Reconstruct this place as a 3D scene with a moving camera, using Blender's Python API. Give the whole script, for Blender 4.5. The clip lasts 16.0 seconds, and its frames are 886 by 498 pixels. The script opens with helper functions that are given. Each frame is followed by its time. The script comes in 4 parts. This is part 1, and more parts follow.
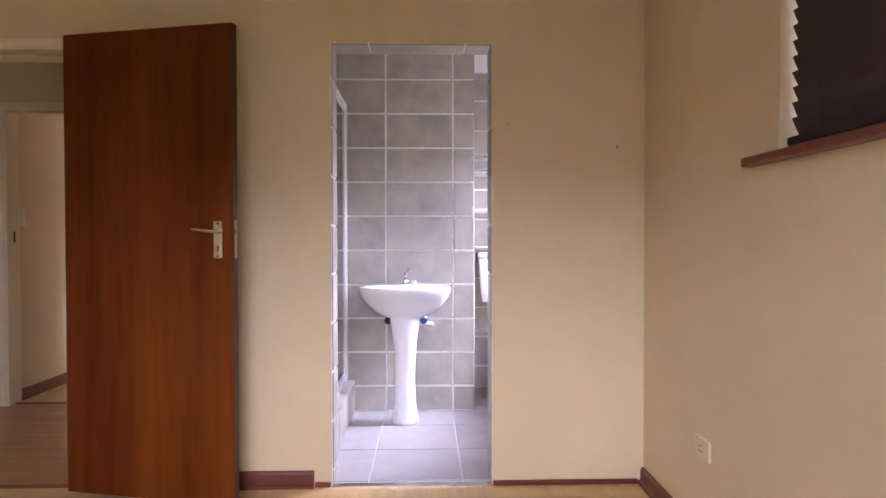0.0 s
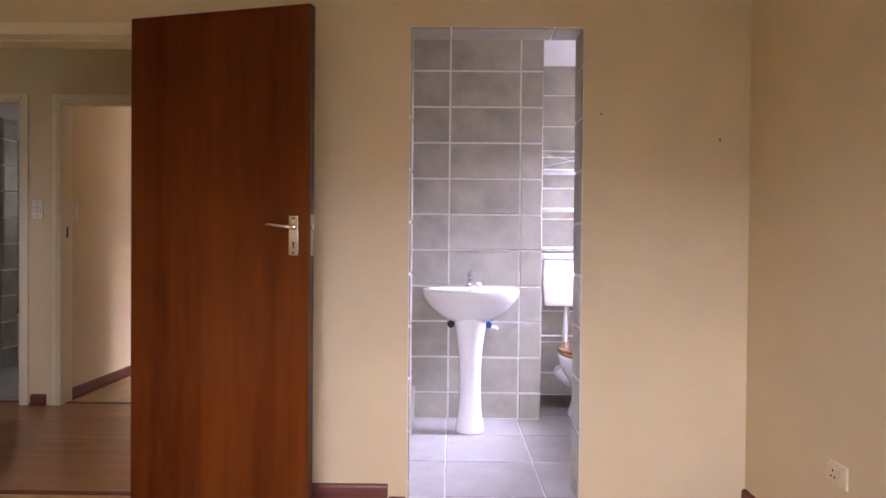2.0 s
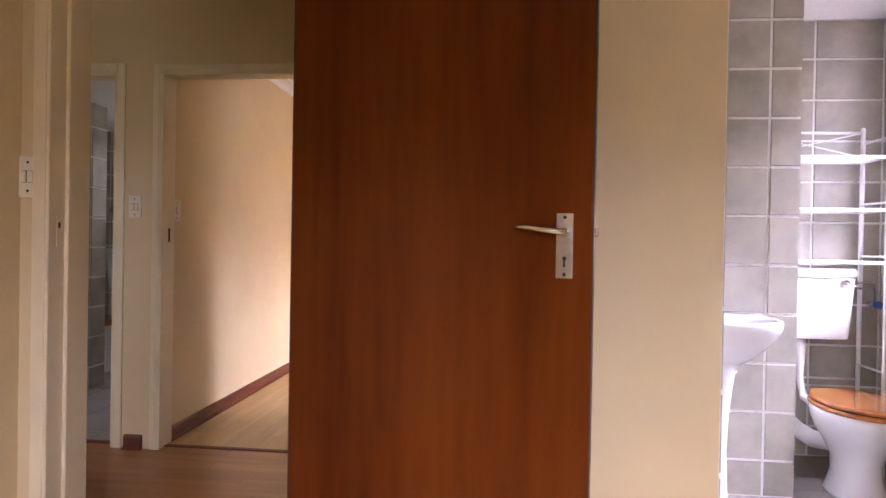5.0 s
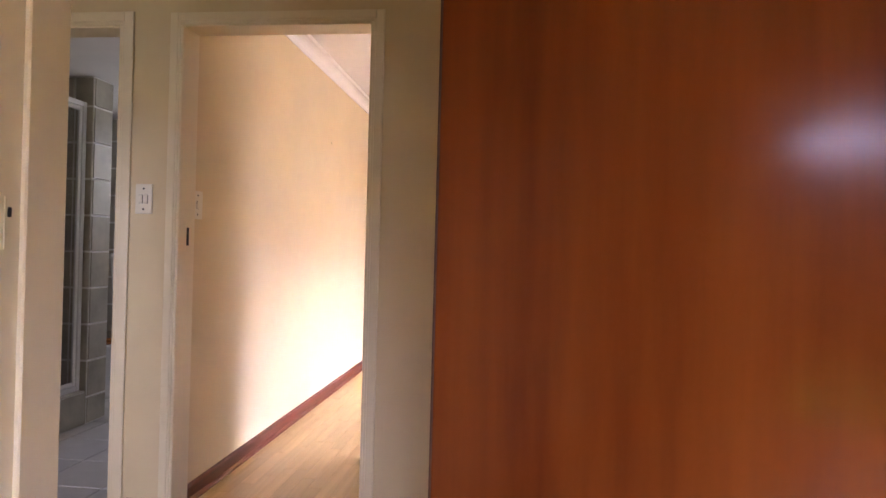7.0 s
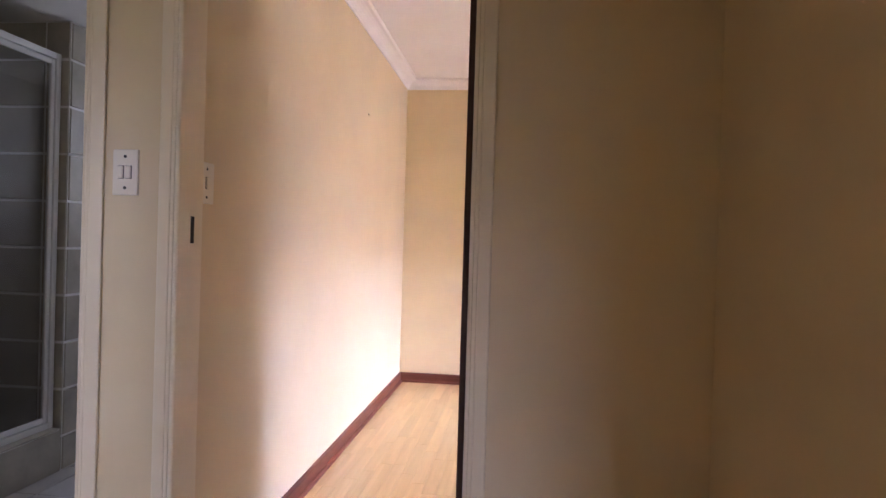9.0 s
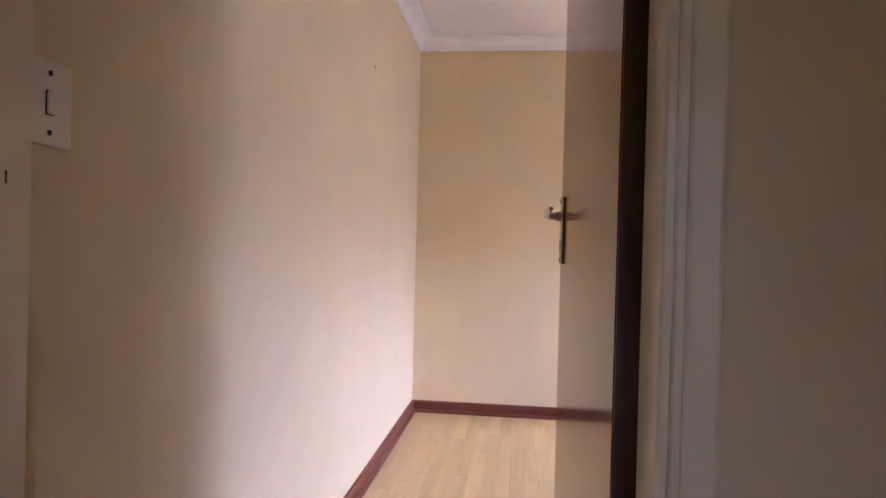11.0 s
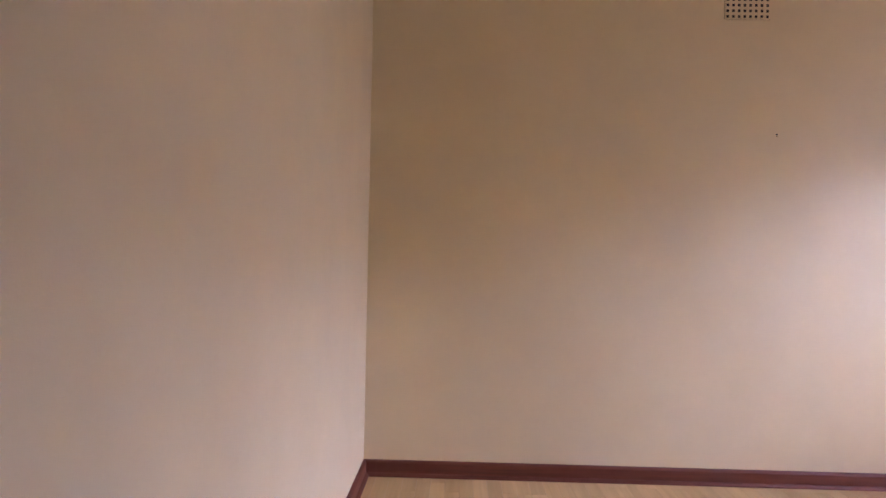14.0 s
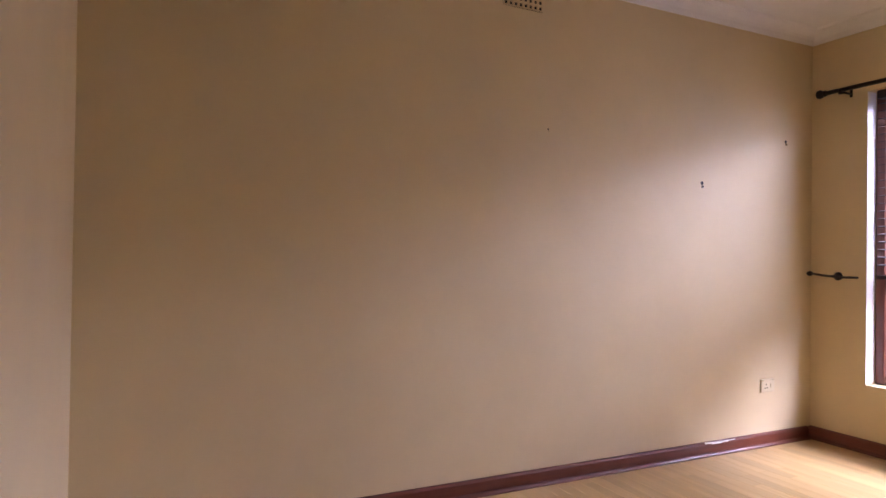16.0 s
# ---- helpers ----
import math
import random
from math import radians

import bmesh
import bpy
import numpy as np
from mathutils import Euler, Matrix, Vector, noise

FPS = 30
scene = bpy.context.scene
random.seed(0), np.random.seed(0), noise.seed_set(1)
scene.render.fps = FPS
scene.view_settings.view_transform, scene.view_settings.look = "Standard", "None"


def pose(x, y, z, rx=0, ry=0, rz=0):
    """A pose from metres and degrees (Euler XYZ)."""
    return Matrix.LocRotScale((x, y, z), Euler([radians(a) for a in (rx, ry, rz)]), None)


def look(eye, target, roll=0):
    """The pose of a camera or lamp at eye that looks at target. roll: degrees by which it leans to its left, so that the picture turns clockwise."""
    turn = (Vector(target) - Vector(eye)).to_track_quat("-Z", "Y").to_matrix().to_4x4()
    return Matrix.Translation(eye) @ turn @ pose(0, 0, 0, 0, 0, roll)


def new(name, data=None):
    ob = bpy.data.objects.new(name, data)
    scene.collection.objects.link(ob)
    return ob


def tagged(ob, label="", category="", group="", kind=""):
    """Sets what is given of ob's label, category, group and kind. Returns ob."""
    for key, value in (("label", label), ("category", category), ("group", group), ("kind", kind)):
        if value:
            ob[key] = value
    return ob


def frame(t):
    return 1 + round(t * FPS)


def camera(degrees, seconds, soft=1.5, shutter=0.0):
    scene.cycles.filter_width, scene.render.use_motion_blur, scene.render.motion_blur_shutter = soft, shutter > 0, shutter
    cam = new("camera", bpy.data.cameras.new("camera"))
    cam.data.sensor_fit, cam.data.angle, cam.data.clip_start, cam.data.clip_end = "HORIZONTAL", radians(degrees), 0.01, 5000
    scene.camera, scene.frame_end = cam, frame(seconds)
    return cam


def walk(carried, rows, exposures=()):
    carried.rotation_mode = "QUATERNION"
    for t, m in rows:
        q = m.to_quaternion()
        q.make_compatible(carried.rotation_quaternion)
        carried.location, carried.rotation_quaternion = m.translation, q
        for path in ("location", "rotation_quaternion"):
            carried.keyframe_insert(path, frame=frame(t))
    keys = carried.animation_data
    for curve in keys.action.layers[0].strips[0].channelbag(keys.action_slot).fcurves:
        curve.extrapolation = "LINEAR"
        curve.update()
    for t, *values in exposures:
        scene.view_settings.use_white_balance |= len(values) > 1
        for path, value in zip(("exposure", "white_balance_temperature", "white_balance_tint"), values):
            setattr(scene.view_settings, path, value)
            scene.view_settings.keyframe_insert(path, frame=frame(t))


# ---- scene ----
cam = camera(70.1, 16.0)
PATH = [
    (0, (1.186, 0.322, 1.128), (1.238, 2.321, 1.097), -0.1),
    (0.5, (1.127, 0.346, 1.126), (1.175, 2.345, 1.098), 0.0),
    (1, (1.068, 0.373, 1.12), (1.105, 2.373, 1.092), 0.2),
    (1.5, (0.996, 0.417, 1.107), (1.015, 2.417, 1.081), 0.3),
    (2, (0.929, 0.522, 1.11), (0.906, 2.521, 1.086), 0.5),
    (2.5, (0.826, 0.671, 1.119), (0.744, 2.669, 1.094), 0.6),
    (3, (0.717, 0.792, 1.118), (0.587, 2.788, 1.095), 0.7),
    (3.5, (0.528, 0.945, 1.128), (0.369, 2.939, 1.104), 0.8),
    (4, (0.401, 1.078, 1.123), (0.229, 3.071, 1.099), 0.9),
    (4.5, (0.285, 1.275, 1.126), (0.095, 3.266, 1.104), 1.0),
    (4.7, (0.243, 1.352, 1.128), (0.049, 3.342, 1.108), 1.0),
    (7, (-0.293, 2.244, 1.116), (-0.517, 4.231, 1.123), 1.5),
    (7.5, (-0.430, 2.450, 1.120), (-0.662, 4.436, 1.115), 1.6),
    (8, (-0.557, 2.644, 1.132), (-0.785, 4.631, 1.116), 1.7),
    (10.3, (-0.920, 3.742, 1.121), (-1.163, 5.727, 1.105), 1.7),
    (10.5, (-0.941, 3.841, 1.116), (-1.181, 5.826, 1.103), 1.7),
    (11, (-1.008, 4.041, 1.104), (-1.244, 6.027, 1.091), 1.5),
    (11.5, (-1.104, 4.230, 1.092), (-1.340, 6.216, 1.080), 1.5),
    (12, (-1.150, 4.387, 1.080), (-1.366, 6.375, 1.071), 1.6),
    (12.5, (-1.168, 4.596, 1.083), (-1.358, 6.587, 1.077), 1.5),
    (13, (-1.181, 4.773, 1.087), (-1.348, 6.766, 1.083), 1.6),
    (13.5, (-1.212, 5.003, 1.102), (-1.346, 6.999, 1.097), 1.3),
    (14, (-1.249, 5.118, 1.096), (-1.293, 7.118, 1.098), 1.2),
    (14.5, (-1.252, 5.250, 1.091), (-1.181, 7.249, 1.095), 1.3),
    (15, (-1.240, 5.371, 1.086), (-1.026, 7.360, 1.100), 1.1),
    (15.5, (-1.338, 5.496, 1.081), (-0.802, 7.422, 1.086), 1.5),
    (16, (-1.478, 5.685, 1.074), (-0.609, 7.486, 1.093), 0.8),
]
walk(cam, [(t, look(eye, target, roll)) for t, eye, target, roll in PATH],
     [(0, 1.62, 7300, 10), (4.5, 1.72, 7900, 11), (7, 2.55, 7000, 9), (8, 2.5, 6500, 9), (10.5, 1.8, 5800, 8), (12, 1.5, 5700, 8), (14.5, 0.72, 6500, 11), (16, 0.35, 7200, 10)])

# ---------------------------------------------------------------- plan
WA, WAB = 3.20, 3.35          # bedroom wall with two openings, front and back
HB, HBB = 4.67, 4.81          # far wall of the hall, front and back
RX = 2.186                    # outer wall of the bedrooms, inside face
CEIL = 2.45
BX, BY = -1.679, 8.169         # second bedroom: long wall and end wall
NY, NX, RY = 4.462, 1.504, 5.10   # basin wall, its end, back of the toilet recess

# ---------------------------------------------------------------- light
world = bpy.data.worlds.new("sky")
scene.world = world
world.use_nodes = True
wn = world.node_tree
sky = wn.nodes.new("ShaderNodeTexSky")
sky.sky_type, sky.sun_disc = "NISHITA", False
sky.dust_density, sky.air_density = 4.0, 1.0
sky.sun_elevation, sky.sun_rotation = radians(70), radians(98)
wn.links.new(sky.outputs[0], wn.nodes["Background"].inputs[0])
wn.nodes["Background"].inputs[1].default_value = 0.07


def lamp(name, kind, m, energy, colour=(1, 1, 1), size=(1, 1)):
    data = bpy.data.lights.new(name, kind)
    data.energy, data.color = energy, colour
    if kind == "AREA":
        data.shape, data.size, data.size_y = "RECTANGLE", size[0], size[1]
    ob = new(name, data)
    ob.matrix_world = m
    return ob


sun = lamp("sun", "SUN", look((3.4, -0.5, 9.4), (0, 0, 0)), 5.0, (1, 0.95, 0.88))
sun.data.angle = radians(1.5)
COOL = (0.60, 0.62, 1.0)
# area lamps that stand in for the bright band of sky between the eaves and the garden hedges, in front of the two large
# windows
lamp("daylight_bedroom", "AREA", look((0.4, -5.3, 3.0), (0.6, 3.2, 0.9)), 310, COOL, (7.0, 0.9))
lamp("daylight_second_bedroom", "AREA", look((4.7, 5.2, 3.43), (0.4, 6.9, 0.4)), 1950, (0.55, 0.58, 1.0), (7.0, 1.7))
# daylight standing in the two small bathroom windows
lamp("daylight_ensuite", "AREA", look((2.50, 4.36, 1.62), (1.2, 4.15, 0.9)), 0.8, (1.0, 0.95, 0.80), (0.75, 0.9))
lamp("daylight_bathroom", "AREA", look((-2.35, 7.36, 1.62), (-2.6, 5.4, 0.7)), 2.6, (0.80, 0.80, 1.0), (0.8, 0.8))

# fill light for the hall's left side, in the window of an unseen, added passage
lamp("hall_fill_passage", "AREA", look((-2.42, 1.03, 1.5), (-2.2, 4.6, 1.1)), 2.2, (0.80, 0.84, 1.0), (1.3, 1.1))

# ---------------------------------------------------------------- materials
def mat(name, base, rough=0.5, metal=0.0, var=0.06, scale=6.0, bump=0.0, bump_scale=60.0, coat=0.0, rand=0.0, stretch=(1, 1, 1), spec=0.5):
    m = bpy.data.materials.new(name)
    m.use_nodes = True
    nt = m.node_tree
    b = nt.nodes["Principled BSDF"]
    b.inputs["Roughness"].default_value = rough
    b.inputs["Metallic"].default_value = metal
    b.inputs["Coat Weight"].default_value = coat
    b.inputs["Coat Roughness"].default_value = 0.08
    b.inputs["Specular IOR Level"].default_value = spec
    tc = nt.nodes.new("ShaderNodeTexCoord")
    mp = nt.nodes.new("ShaderNodeMapping")
    mp.inputs["Scale"].default_value = stretch
    nt.links.new(tc.outputs["Object"], mp.inputs[0])
    n = nt.nodes.new("ShaderNodeTexNoise")
    n.inputs["Scale"].default_value, n.inputs["Detail"].default_value, n.inputs["Roughness"].default_value = scale, 6, 0.6
    nt.links.new(mp.outputs[0], n.inputs["Vector"])
    ramp = nt.nodes.new("ShaderNodeValToRGB")
    lo = [max(0, c * (1 - var * 2.2)) for c in base]
    hi = [min(1, c * (1 + var * 1.6)) for c in base]
    ramp.color_ramp.elements[0].position, ramp.color_ramp.elements[1].position = 0.3, 0.7
    ramp.color_ramp.elements[0].color, ramp.color_ramp.elements[1].color = (*lo, 1), (*hi, 1)
    nt.links.new(n.outputs["Fac"], ramp.inputs[0])
    out = ramp.outputs[0]
    if rand:
        oi = nt.nodes.new("ShaderNodeObjectInfo")
        mr = nt.nodes.new("ShaderNodeMapRange")
        mr.inputs[3].default_value, mr.inputs[4].default_value = 1 - rand, 1 + rand
        nt.links.new(oi.outputs["Random"], mr.inputs[0])
        hs = nt.nodes.new("ShaderNodeHueSaturation")
        nt.links.new(mr.outputs[0], hs.inputs["Value"])
        nt.links.new(out, hs.inputs["Color"])
        out = hs.outputs[0]
        add = nt.nodes.new("ShaderNodeVectorMath")
        add.operation = "MULTIPLY_ADD"
        nt.links.new(oi.outputs["Random"], add.inputs[0])
        add.inputs[1].default_value = (37, 23, 11)
        nt.links.new(mp.outputs[0], add.inputs[2])
        nt.links.new(add.outputs[0], n.inputs["Vector"])
    nt.links.new(out, b.inputs["Base Color"])
    if bump:
        n2 = nt.nodes.new("ShaderNodeTexNoise")
        n2.inputs["Scale"].default_value, n2.inputs["Detail"].default_value = bump_scale, 4
        nt.links.new(mp.outputs[0], n2.inputs["Vector"])
        bp = nt.nodes.new("ShaderNodeBump")
        bp.inputs["Strength"].default_value, bp.inputs["Distance"].default_value = bump, 0.004
        nt.links.new(n2.outputs["Fac"], bp.inputs["Height"])
        nt.links.new(bp.outputs[0], b.inputs["Normal"])
    return m


def wood(name, dark, light, rough=0.35, axis=2, grain=14.0, coat=0.0, rand=0.0, fleck=0.5, bump=0.06, run=0.045):
    """Veneer or timber with the grain along one axis: broad figure and fine streaks."""
    m = mat(name, light, rough, coat=coat)
    nt = m.node_tree
    b = nt.nodes["Principled BSDF"]
    tc = nt.nodes.new("ShaderNodeTexCoord")
    st = [grain, grain, grain]
    st[axis] = grain * run
    cols = []
    src = tc.outputs["Object"]
    oi = nt.nodes.new("ShaderNodeObjectInfo")
    if rand:
        add = nt.nodes.new("ShaderNodeVectorMath")
        add.operation = "MULTIPLY_ADD"
        nt.links.new(oi.outputs["Random"], add.inputs[0])
        add.inputs[1].default_value = (31, 17, 9)
        nt.links.new(src, add.inputs[2])
        src = add.outputs[0]
    for k, mul in ((0, 1.0), (1, 6.0)):
        mp = nt.nodes.new("ShaderNodeMapping")
        mp.inputs["Scale"].default_value = [s * mul for s in st]
        nt.links.new(src, mp.inputs[0])
        n = nt.nodes.new("ShaderNodeTexNoise")
        n.inputs["Scale"].default_value, n.inputs["Detail"].default_value = 0.8, 5
        n.inputs["Distortion"].default_value = 0.6 if k == 0 else 0.0
        nt.links.new(mp.outputs[0], n.inputs["Vector"])
        cols.append(n.outputs["Fac"])
    mix = nt.nodes.new("ShaderNodeMix")
    mix.inputs[0].default_value = fleck * 0.6
    nt.links.new(cols[0], mix.inputs[2])
    nt.links.new(cols[1], mix.inputs[3])
    ramp = nt.nodes.new("ShaderNodeValToRGB")
    ramp.color_ramp.elements[0].position, ramp.color_ramp.elements[1].position = 0.34, 0.66
    ramp.color_ramp.elements[0].color, ramp.color_ramp.elements[1].color = (*dark, 1), (*light, 1)
    nt.links.new(mix.outputs[0], ramp.inputs[0])
    out = ramp.outputs[0]
    if rand:
        mr = nt.nodes.new("ShaderNodeMapRange")
        mr.inputs[3].default_value, mr.inputs[4].default_value = 1 - rand, 1 + rand
        nt.links.new(oi.outputs["Random"], mr.inputs[0])
        hs = nt.nodes.new("ShaderNodeHueSaturation")
        nt.links.new(mr.outputs[0], hs.inputs["Value"])
        nt.links.new(out, hs.inputs["Color"])
        out = hs.outputs[0]
    nt.links.new(out, b.inputs["Base Color"])
    bp = nt.nodes.new("ShaderNodeBump")
    bp.inputs["Strength"].default_value, bp.inputs["Distance"].default_value = bump, 0.002
    nt.links.new(cols[1], bp.inputs["Height"])
    nt.links.new(bp.outputs[0], b.inputs["Normal"])
    return m


PAINT = mat("cream wall paint", (0.70, 0.565, 0.328), 0.62, var=0.02, scale=2.5, bump=0.10, bump_scale=220)
CEILING = mat("ceiling paint", (0.80, 0.78, 0.75), 0.7, var=0.02, scale=3, bump=0.05, bump_scale=150)
GLOSS = mat("white gloss enamel", (0.78, 0.68, 0.46), 0.32, var=0.015, scale=8, bump=0.05, bump_scale=40)
CORNICE = mat("cornice plaster", (0.82, 0.80, 0.77), 0.6, var=0.02)
DOOR = wood("mahogany veneer", (0.074, 0.013, 0.003), (0.170, 0.041, 0.008), 0.13, 2, 5.0, bump=0.012, run=0.10)
DOOR.node_tree.nodes["Principled BSDF"].inputs["Specular IOR Level"].default_value = 0.14
EDGE = wood("dark door edge", (0.035, 0.012, 0.006), (0.07, 0.024, 0.012), 0.4, 2, 20)
SKIRT = wood("stained skirting", (0.092, 0.020, 0.010), (0.19, 0.046, 0.022), 0.42, 1, 18)
SKIRT_X = wood("stained skirting across", (0.092, 0.020, 0.010), (0.19, 0.046, 0.022), 0.42, 0, 18)
OAK = wood("oak laminate", (0.52, 0.33, 0.13), (0.68, 0.47, 0.21), 0.30, 1, 16, rand=0.07)
HALLOAK = wood("red-brown laminate", (0.33, 0.14, 0.05), (0.50, 0.24, 0.095), 0.28, 0, 16, rand=0.10)
GAP = mat("dark joint", (0.22, 0.12, 0.05), 0.8)
TILE = mat("stone-look glazed tile", (0.41, 0.38, 0.315), 0.33, var=0.11, scale=5.0, bump=0.05, bump_scale=30, rand=0.07)
FTILE = mat("floor tile", (0.44, 0.42, 0.40), 0.28, var=0.06, scale=6.0, bump=0.05, bump_scale=40, rand=0.04)
GROUT = mat("pale grout", (0.80, 0.79, 0.77), 0.85, var=0.06, scale=30, bump=0.2, bump_scale=300)
CERAMIC = mat("white ceramic", (0.83, 0.83, 0.82), 0.08, var=0.006, coat=0.4)
CHROME = mat("chrome", (0.75, 0.75, 0.76), 0.10, 1.0, var=0.02)
NICKEL = mat("worn nickel", (0.66, 0.62, 0.54), 0.24, 1.0, var=0.06, scale=40)
# near-black paints the shade inside holes; also colours screws and a tap knob
BLACK = mat("hole shade and dark fittings", (0.015, 0.013, 0.012), 0.7)
PLASTIC = mat("cream plastic", (0.76, 0.70, 0.55), 0.35, var=0.02)
SOCKET = mat("yellowed plastic", (0.70, 0.59, 0.36), 0.4, var=0.02)
PIPE = mat("white pipe", (0.78, 0.78, 0.76), 0.3, var=0.02)
BRAID = mat("braided hose", (0.25, 0.25, 0.27), 0.35, 0.8, var=0.2, scale=300)
BLUE = mat("blue tap cap", (0.03, 0.10, 0.30), 0.3)
POWDER = mat("white powder-coated metal", (0.80, 0.80, 0.80), 0.3, var=0.015)
SEAT = wood("varnished pine seat", (0.30, 0.10, 0.025), (0.50, 0.20, 0.06), 0.16, 0, 22, coat=0.5)
BLIND = wood("dark timber blind", (0.016, 0.007, 0.006), (0.034, 0.014, 0.012), 0.6, 1, 20)
FRAME = wood("red-brown window timber", (0.10, 0.028, 0.014), (0.20, 0.06, 0.03), 0.32, 2, 20)
IRON = mat("black-brown iron", (0.030, 0.024, 0.022), 0.4, 0.6, var=0.2, scale=40)
GREEN = mat("lawn", (0.17, 0.23, 0.03), 0.9, var=0.3, scale=3, bump=0.5, bump_scale=80)
LEAF = mat("hedge leaves", (0.06, 0.10, 0.025), 0.7, var=0.4, scale=9)
OUTER = mat("exterior plaster", (0.55, 0.50, 0.42), 0.8, var=0.05, bump=0.2)
PAVING = mat("pale concrete", (0.44, 0.42, 0.39), 0.8, var=0.05, bump=0.2)
ROOF = mat("roof sheeting", (0.20, 0.11, 0.08), 0.7, var=0.1)

GLASS = bpy.data.materials.new("clear glass")
GLASS.use_nodes = True
g = GLASS.node_tree.nodes["Principled BSDF"]
g.inputs["Transmission Weight"].default_value = 1.0
g.inputs["Roughness"].default_value = 0.0
g.inputs["IOR"].default_value = 1.45


# ---------------------------------------------------------------- mesh helpers
def add_box(bm, x0, y0, z0, x1, y1, z1, bevel=0.0, seg=1):
    vs = [bm.verts.new(p) for p in ((x0, y0, z0), (x1, y0, z0), (x1, y1, z0), (x0, y1, z0), (x0, y0, z1), (x1, y0, z1), (x1, y1, z1), (x0, y1, z1))]
    fs = [bm.faces.new([vs[i] for i in f]) for f in ((3, 2, 1, 0), (4, 5, 6, 7), (0, 1, 5, 4), (1, 2, 6, 5), (2, 3, 7, 6), (3, 0, 4, 7))]
    if bevel:
        es = list({e for f in fs for e in f.edges})
        bmesh.ops.bevel(bm, geom=es, offset=bevel, segments=seg, affect="EDGES", profile=0.5)
    return bm


def box(x0, y0, z0, x1, y1, z1, bevel=0.0, seg=1):
    return add_box(bmesh.new(), x0, y0, z0, x1, y1, z1, bevel, seg)


def add_tube(bm, pts, r, sides=10, cap=True):
    """A tube along a line of points; r is one radius or one for each point."""
    pts = [Vector(p) for p in pts]
    rs = r if isinstance(r, (list, tuple)) else [r] * len(pts)
    rings = []
    up = Vector((0, 0, 1))
    for i, p in enumerate(pts):
        d = (pts[min(i + 1, len(pts) - 1)] - pts[max(i - 1, 0)]).normalized()
        side = d.cross(up if abs(d.z) < 0.95 else Vector((1, 0, 0))).normalized()
        other = side.cross(d)
        rings.append([bm.verts.new(p + rs[i] * (math.cos(a) * side + math.sin(a) * other)) for a in (2 * math.pi * k / sides for k in range(sides))])
    for a, b in zip(rings, rings[1:]):
        for k in range(sides):
            bm.faces.new((a[k], a[(k + 1) % sides], b[(k + 1) % sides], b[k])).smooth = True
    if cap:
        bm.faces.new(rings[0]), bm.faces.new(rings[-1][::-1])
    return bm


def tube(pts, r, sides=10):
    return add_tube(bmesh.new(), pts, r, sides)


def add_loft(bm, rings, close=True):
    """Skin over rings of equal count."""
    vs = [[bm.verts.new(p) for p in ring] for ring in rings]
    n = len(vs[0])
    for a, b in zip(vs, vs[1:]):
        for k in range(n):
            bm.faces.new((a[k], a[(k + 1) % n], b[(k + 1) % n], b[k])).smooth = True
    if close:
        bm.faces.new(vs[0][::-1]), bm.faces.new(vs[-1])
    return bm


def oval(cx, cy, z, rx, ry, n=32, flat=0.0, power=2.0):
    """An oval ring; flat squares the side towards +y, power makes it boxier."""
    pts = []
    for k in range(n):
        a = 2 * math.pi * k / n
        c, s = math.cos(a), math.sin(a)
        e = 2.0 / (power + (flat if s > 0 else 0))
        pts.append((cx + rx * math.copysign(abs(c) ** e, c), cy + ry * math.copysign(abs(s) ** e, s), z))
    return pts


def extrude_profile(bm, profile, a, b, along):
    """A moulding: profile of (out, up) swept from a to b along axis 0 or 1; out is signed in the other axis."""
    rings = []
    for t in (a, b):
        rings.append([((t, o, u) if along == 0 else (o, t, u)) for o, u in profile])
    return add_loft_flat(bm, rings)


def add_loft_flat(bm, rings):
    vs = [[bm.verts.new(p) for p in ring] for ring in rings]
    n = len(vs[0])
    for a, b in zip(vs, vs[1:]):
        for k in range(n):
            bm.faces.new((a[k], a[(k + 1) % n], b[(k + 1) % n], b[k]))
    bm.faces.new(vs[0][::-1]), bm.faces.new(vs[-1])
    return bm


def solid(name, bm, material):
    bmesh.ops.recalc_face_normals(bm, faces=bm.faces)
    me = bpy.data.meshes.new(name)
    bm.to_mesh(me)
    bm.free()
    me.materials.append(material)
    return new(name, me)


def part(name, bm, material, parent, label=""):
    ob = solid(name, bm, material)
    ob.parent = parent
    return tagged(ob, label)


def thing(name, m, label, category, group=""):
    ob = new(name)
    ob.matrix_world = m
    ob.empty_display_size = 0.1
    return tagged(ob, label, category, group)


def structure(name, bm, material, label, category):
    return tagged(solid(name, bm, material), label, category, kind="structure")


def wall(name, along, a0, a1, b0, b1, z0, z1, openings=(), material=PAINT, label="cream painted plaster wall"):
    """A wall along x (0) or y (1) from a0 to a1, thickness b0 to b1, with openings (from, to, bottom, top) cut through."""
    bm = bmesh.new()

    def put(p, q, u, v):
        if q - p > 1e-4 and v - u > 1e-4:
            add_box(bm, *((p, b0, u, q, b1, v) if along == 0 else (b0, p, u, b1, q, v)))
    at = a0
    for p, q, u, v in sorted(openings):
        put(at, p, z0, z1)
        put(p, q, z0, u)
        put(p, q, v, z1)
        at = q
    put(at, a1, z0, z1)
    return structure(name, bm, material, label, "wall")


# ---------------------------------------------------------------- large structure
ENS = (0.752, 1.486, 0.0, 2.018)
DA = (-1.165, -0.398, 0.0, 1.985)
D2 = (-1.668, -0.850, 0.0, 2.022)
DB = (-2.68, -1.902, 0.0, 2.022)
EW = (3.98, 4.76, 1.11, 2.07)

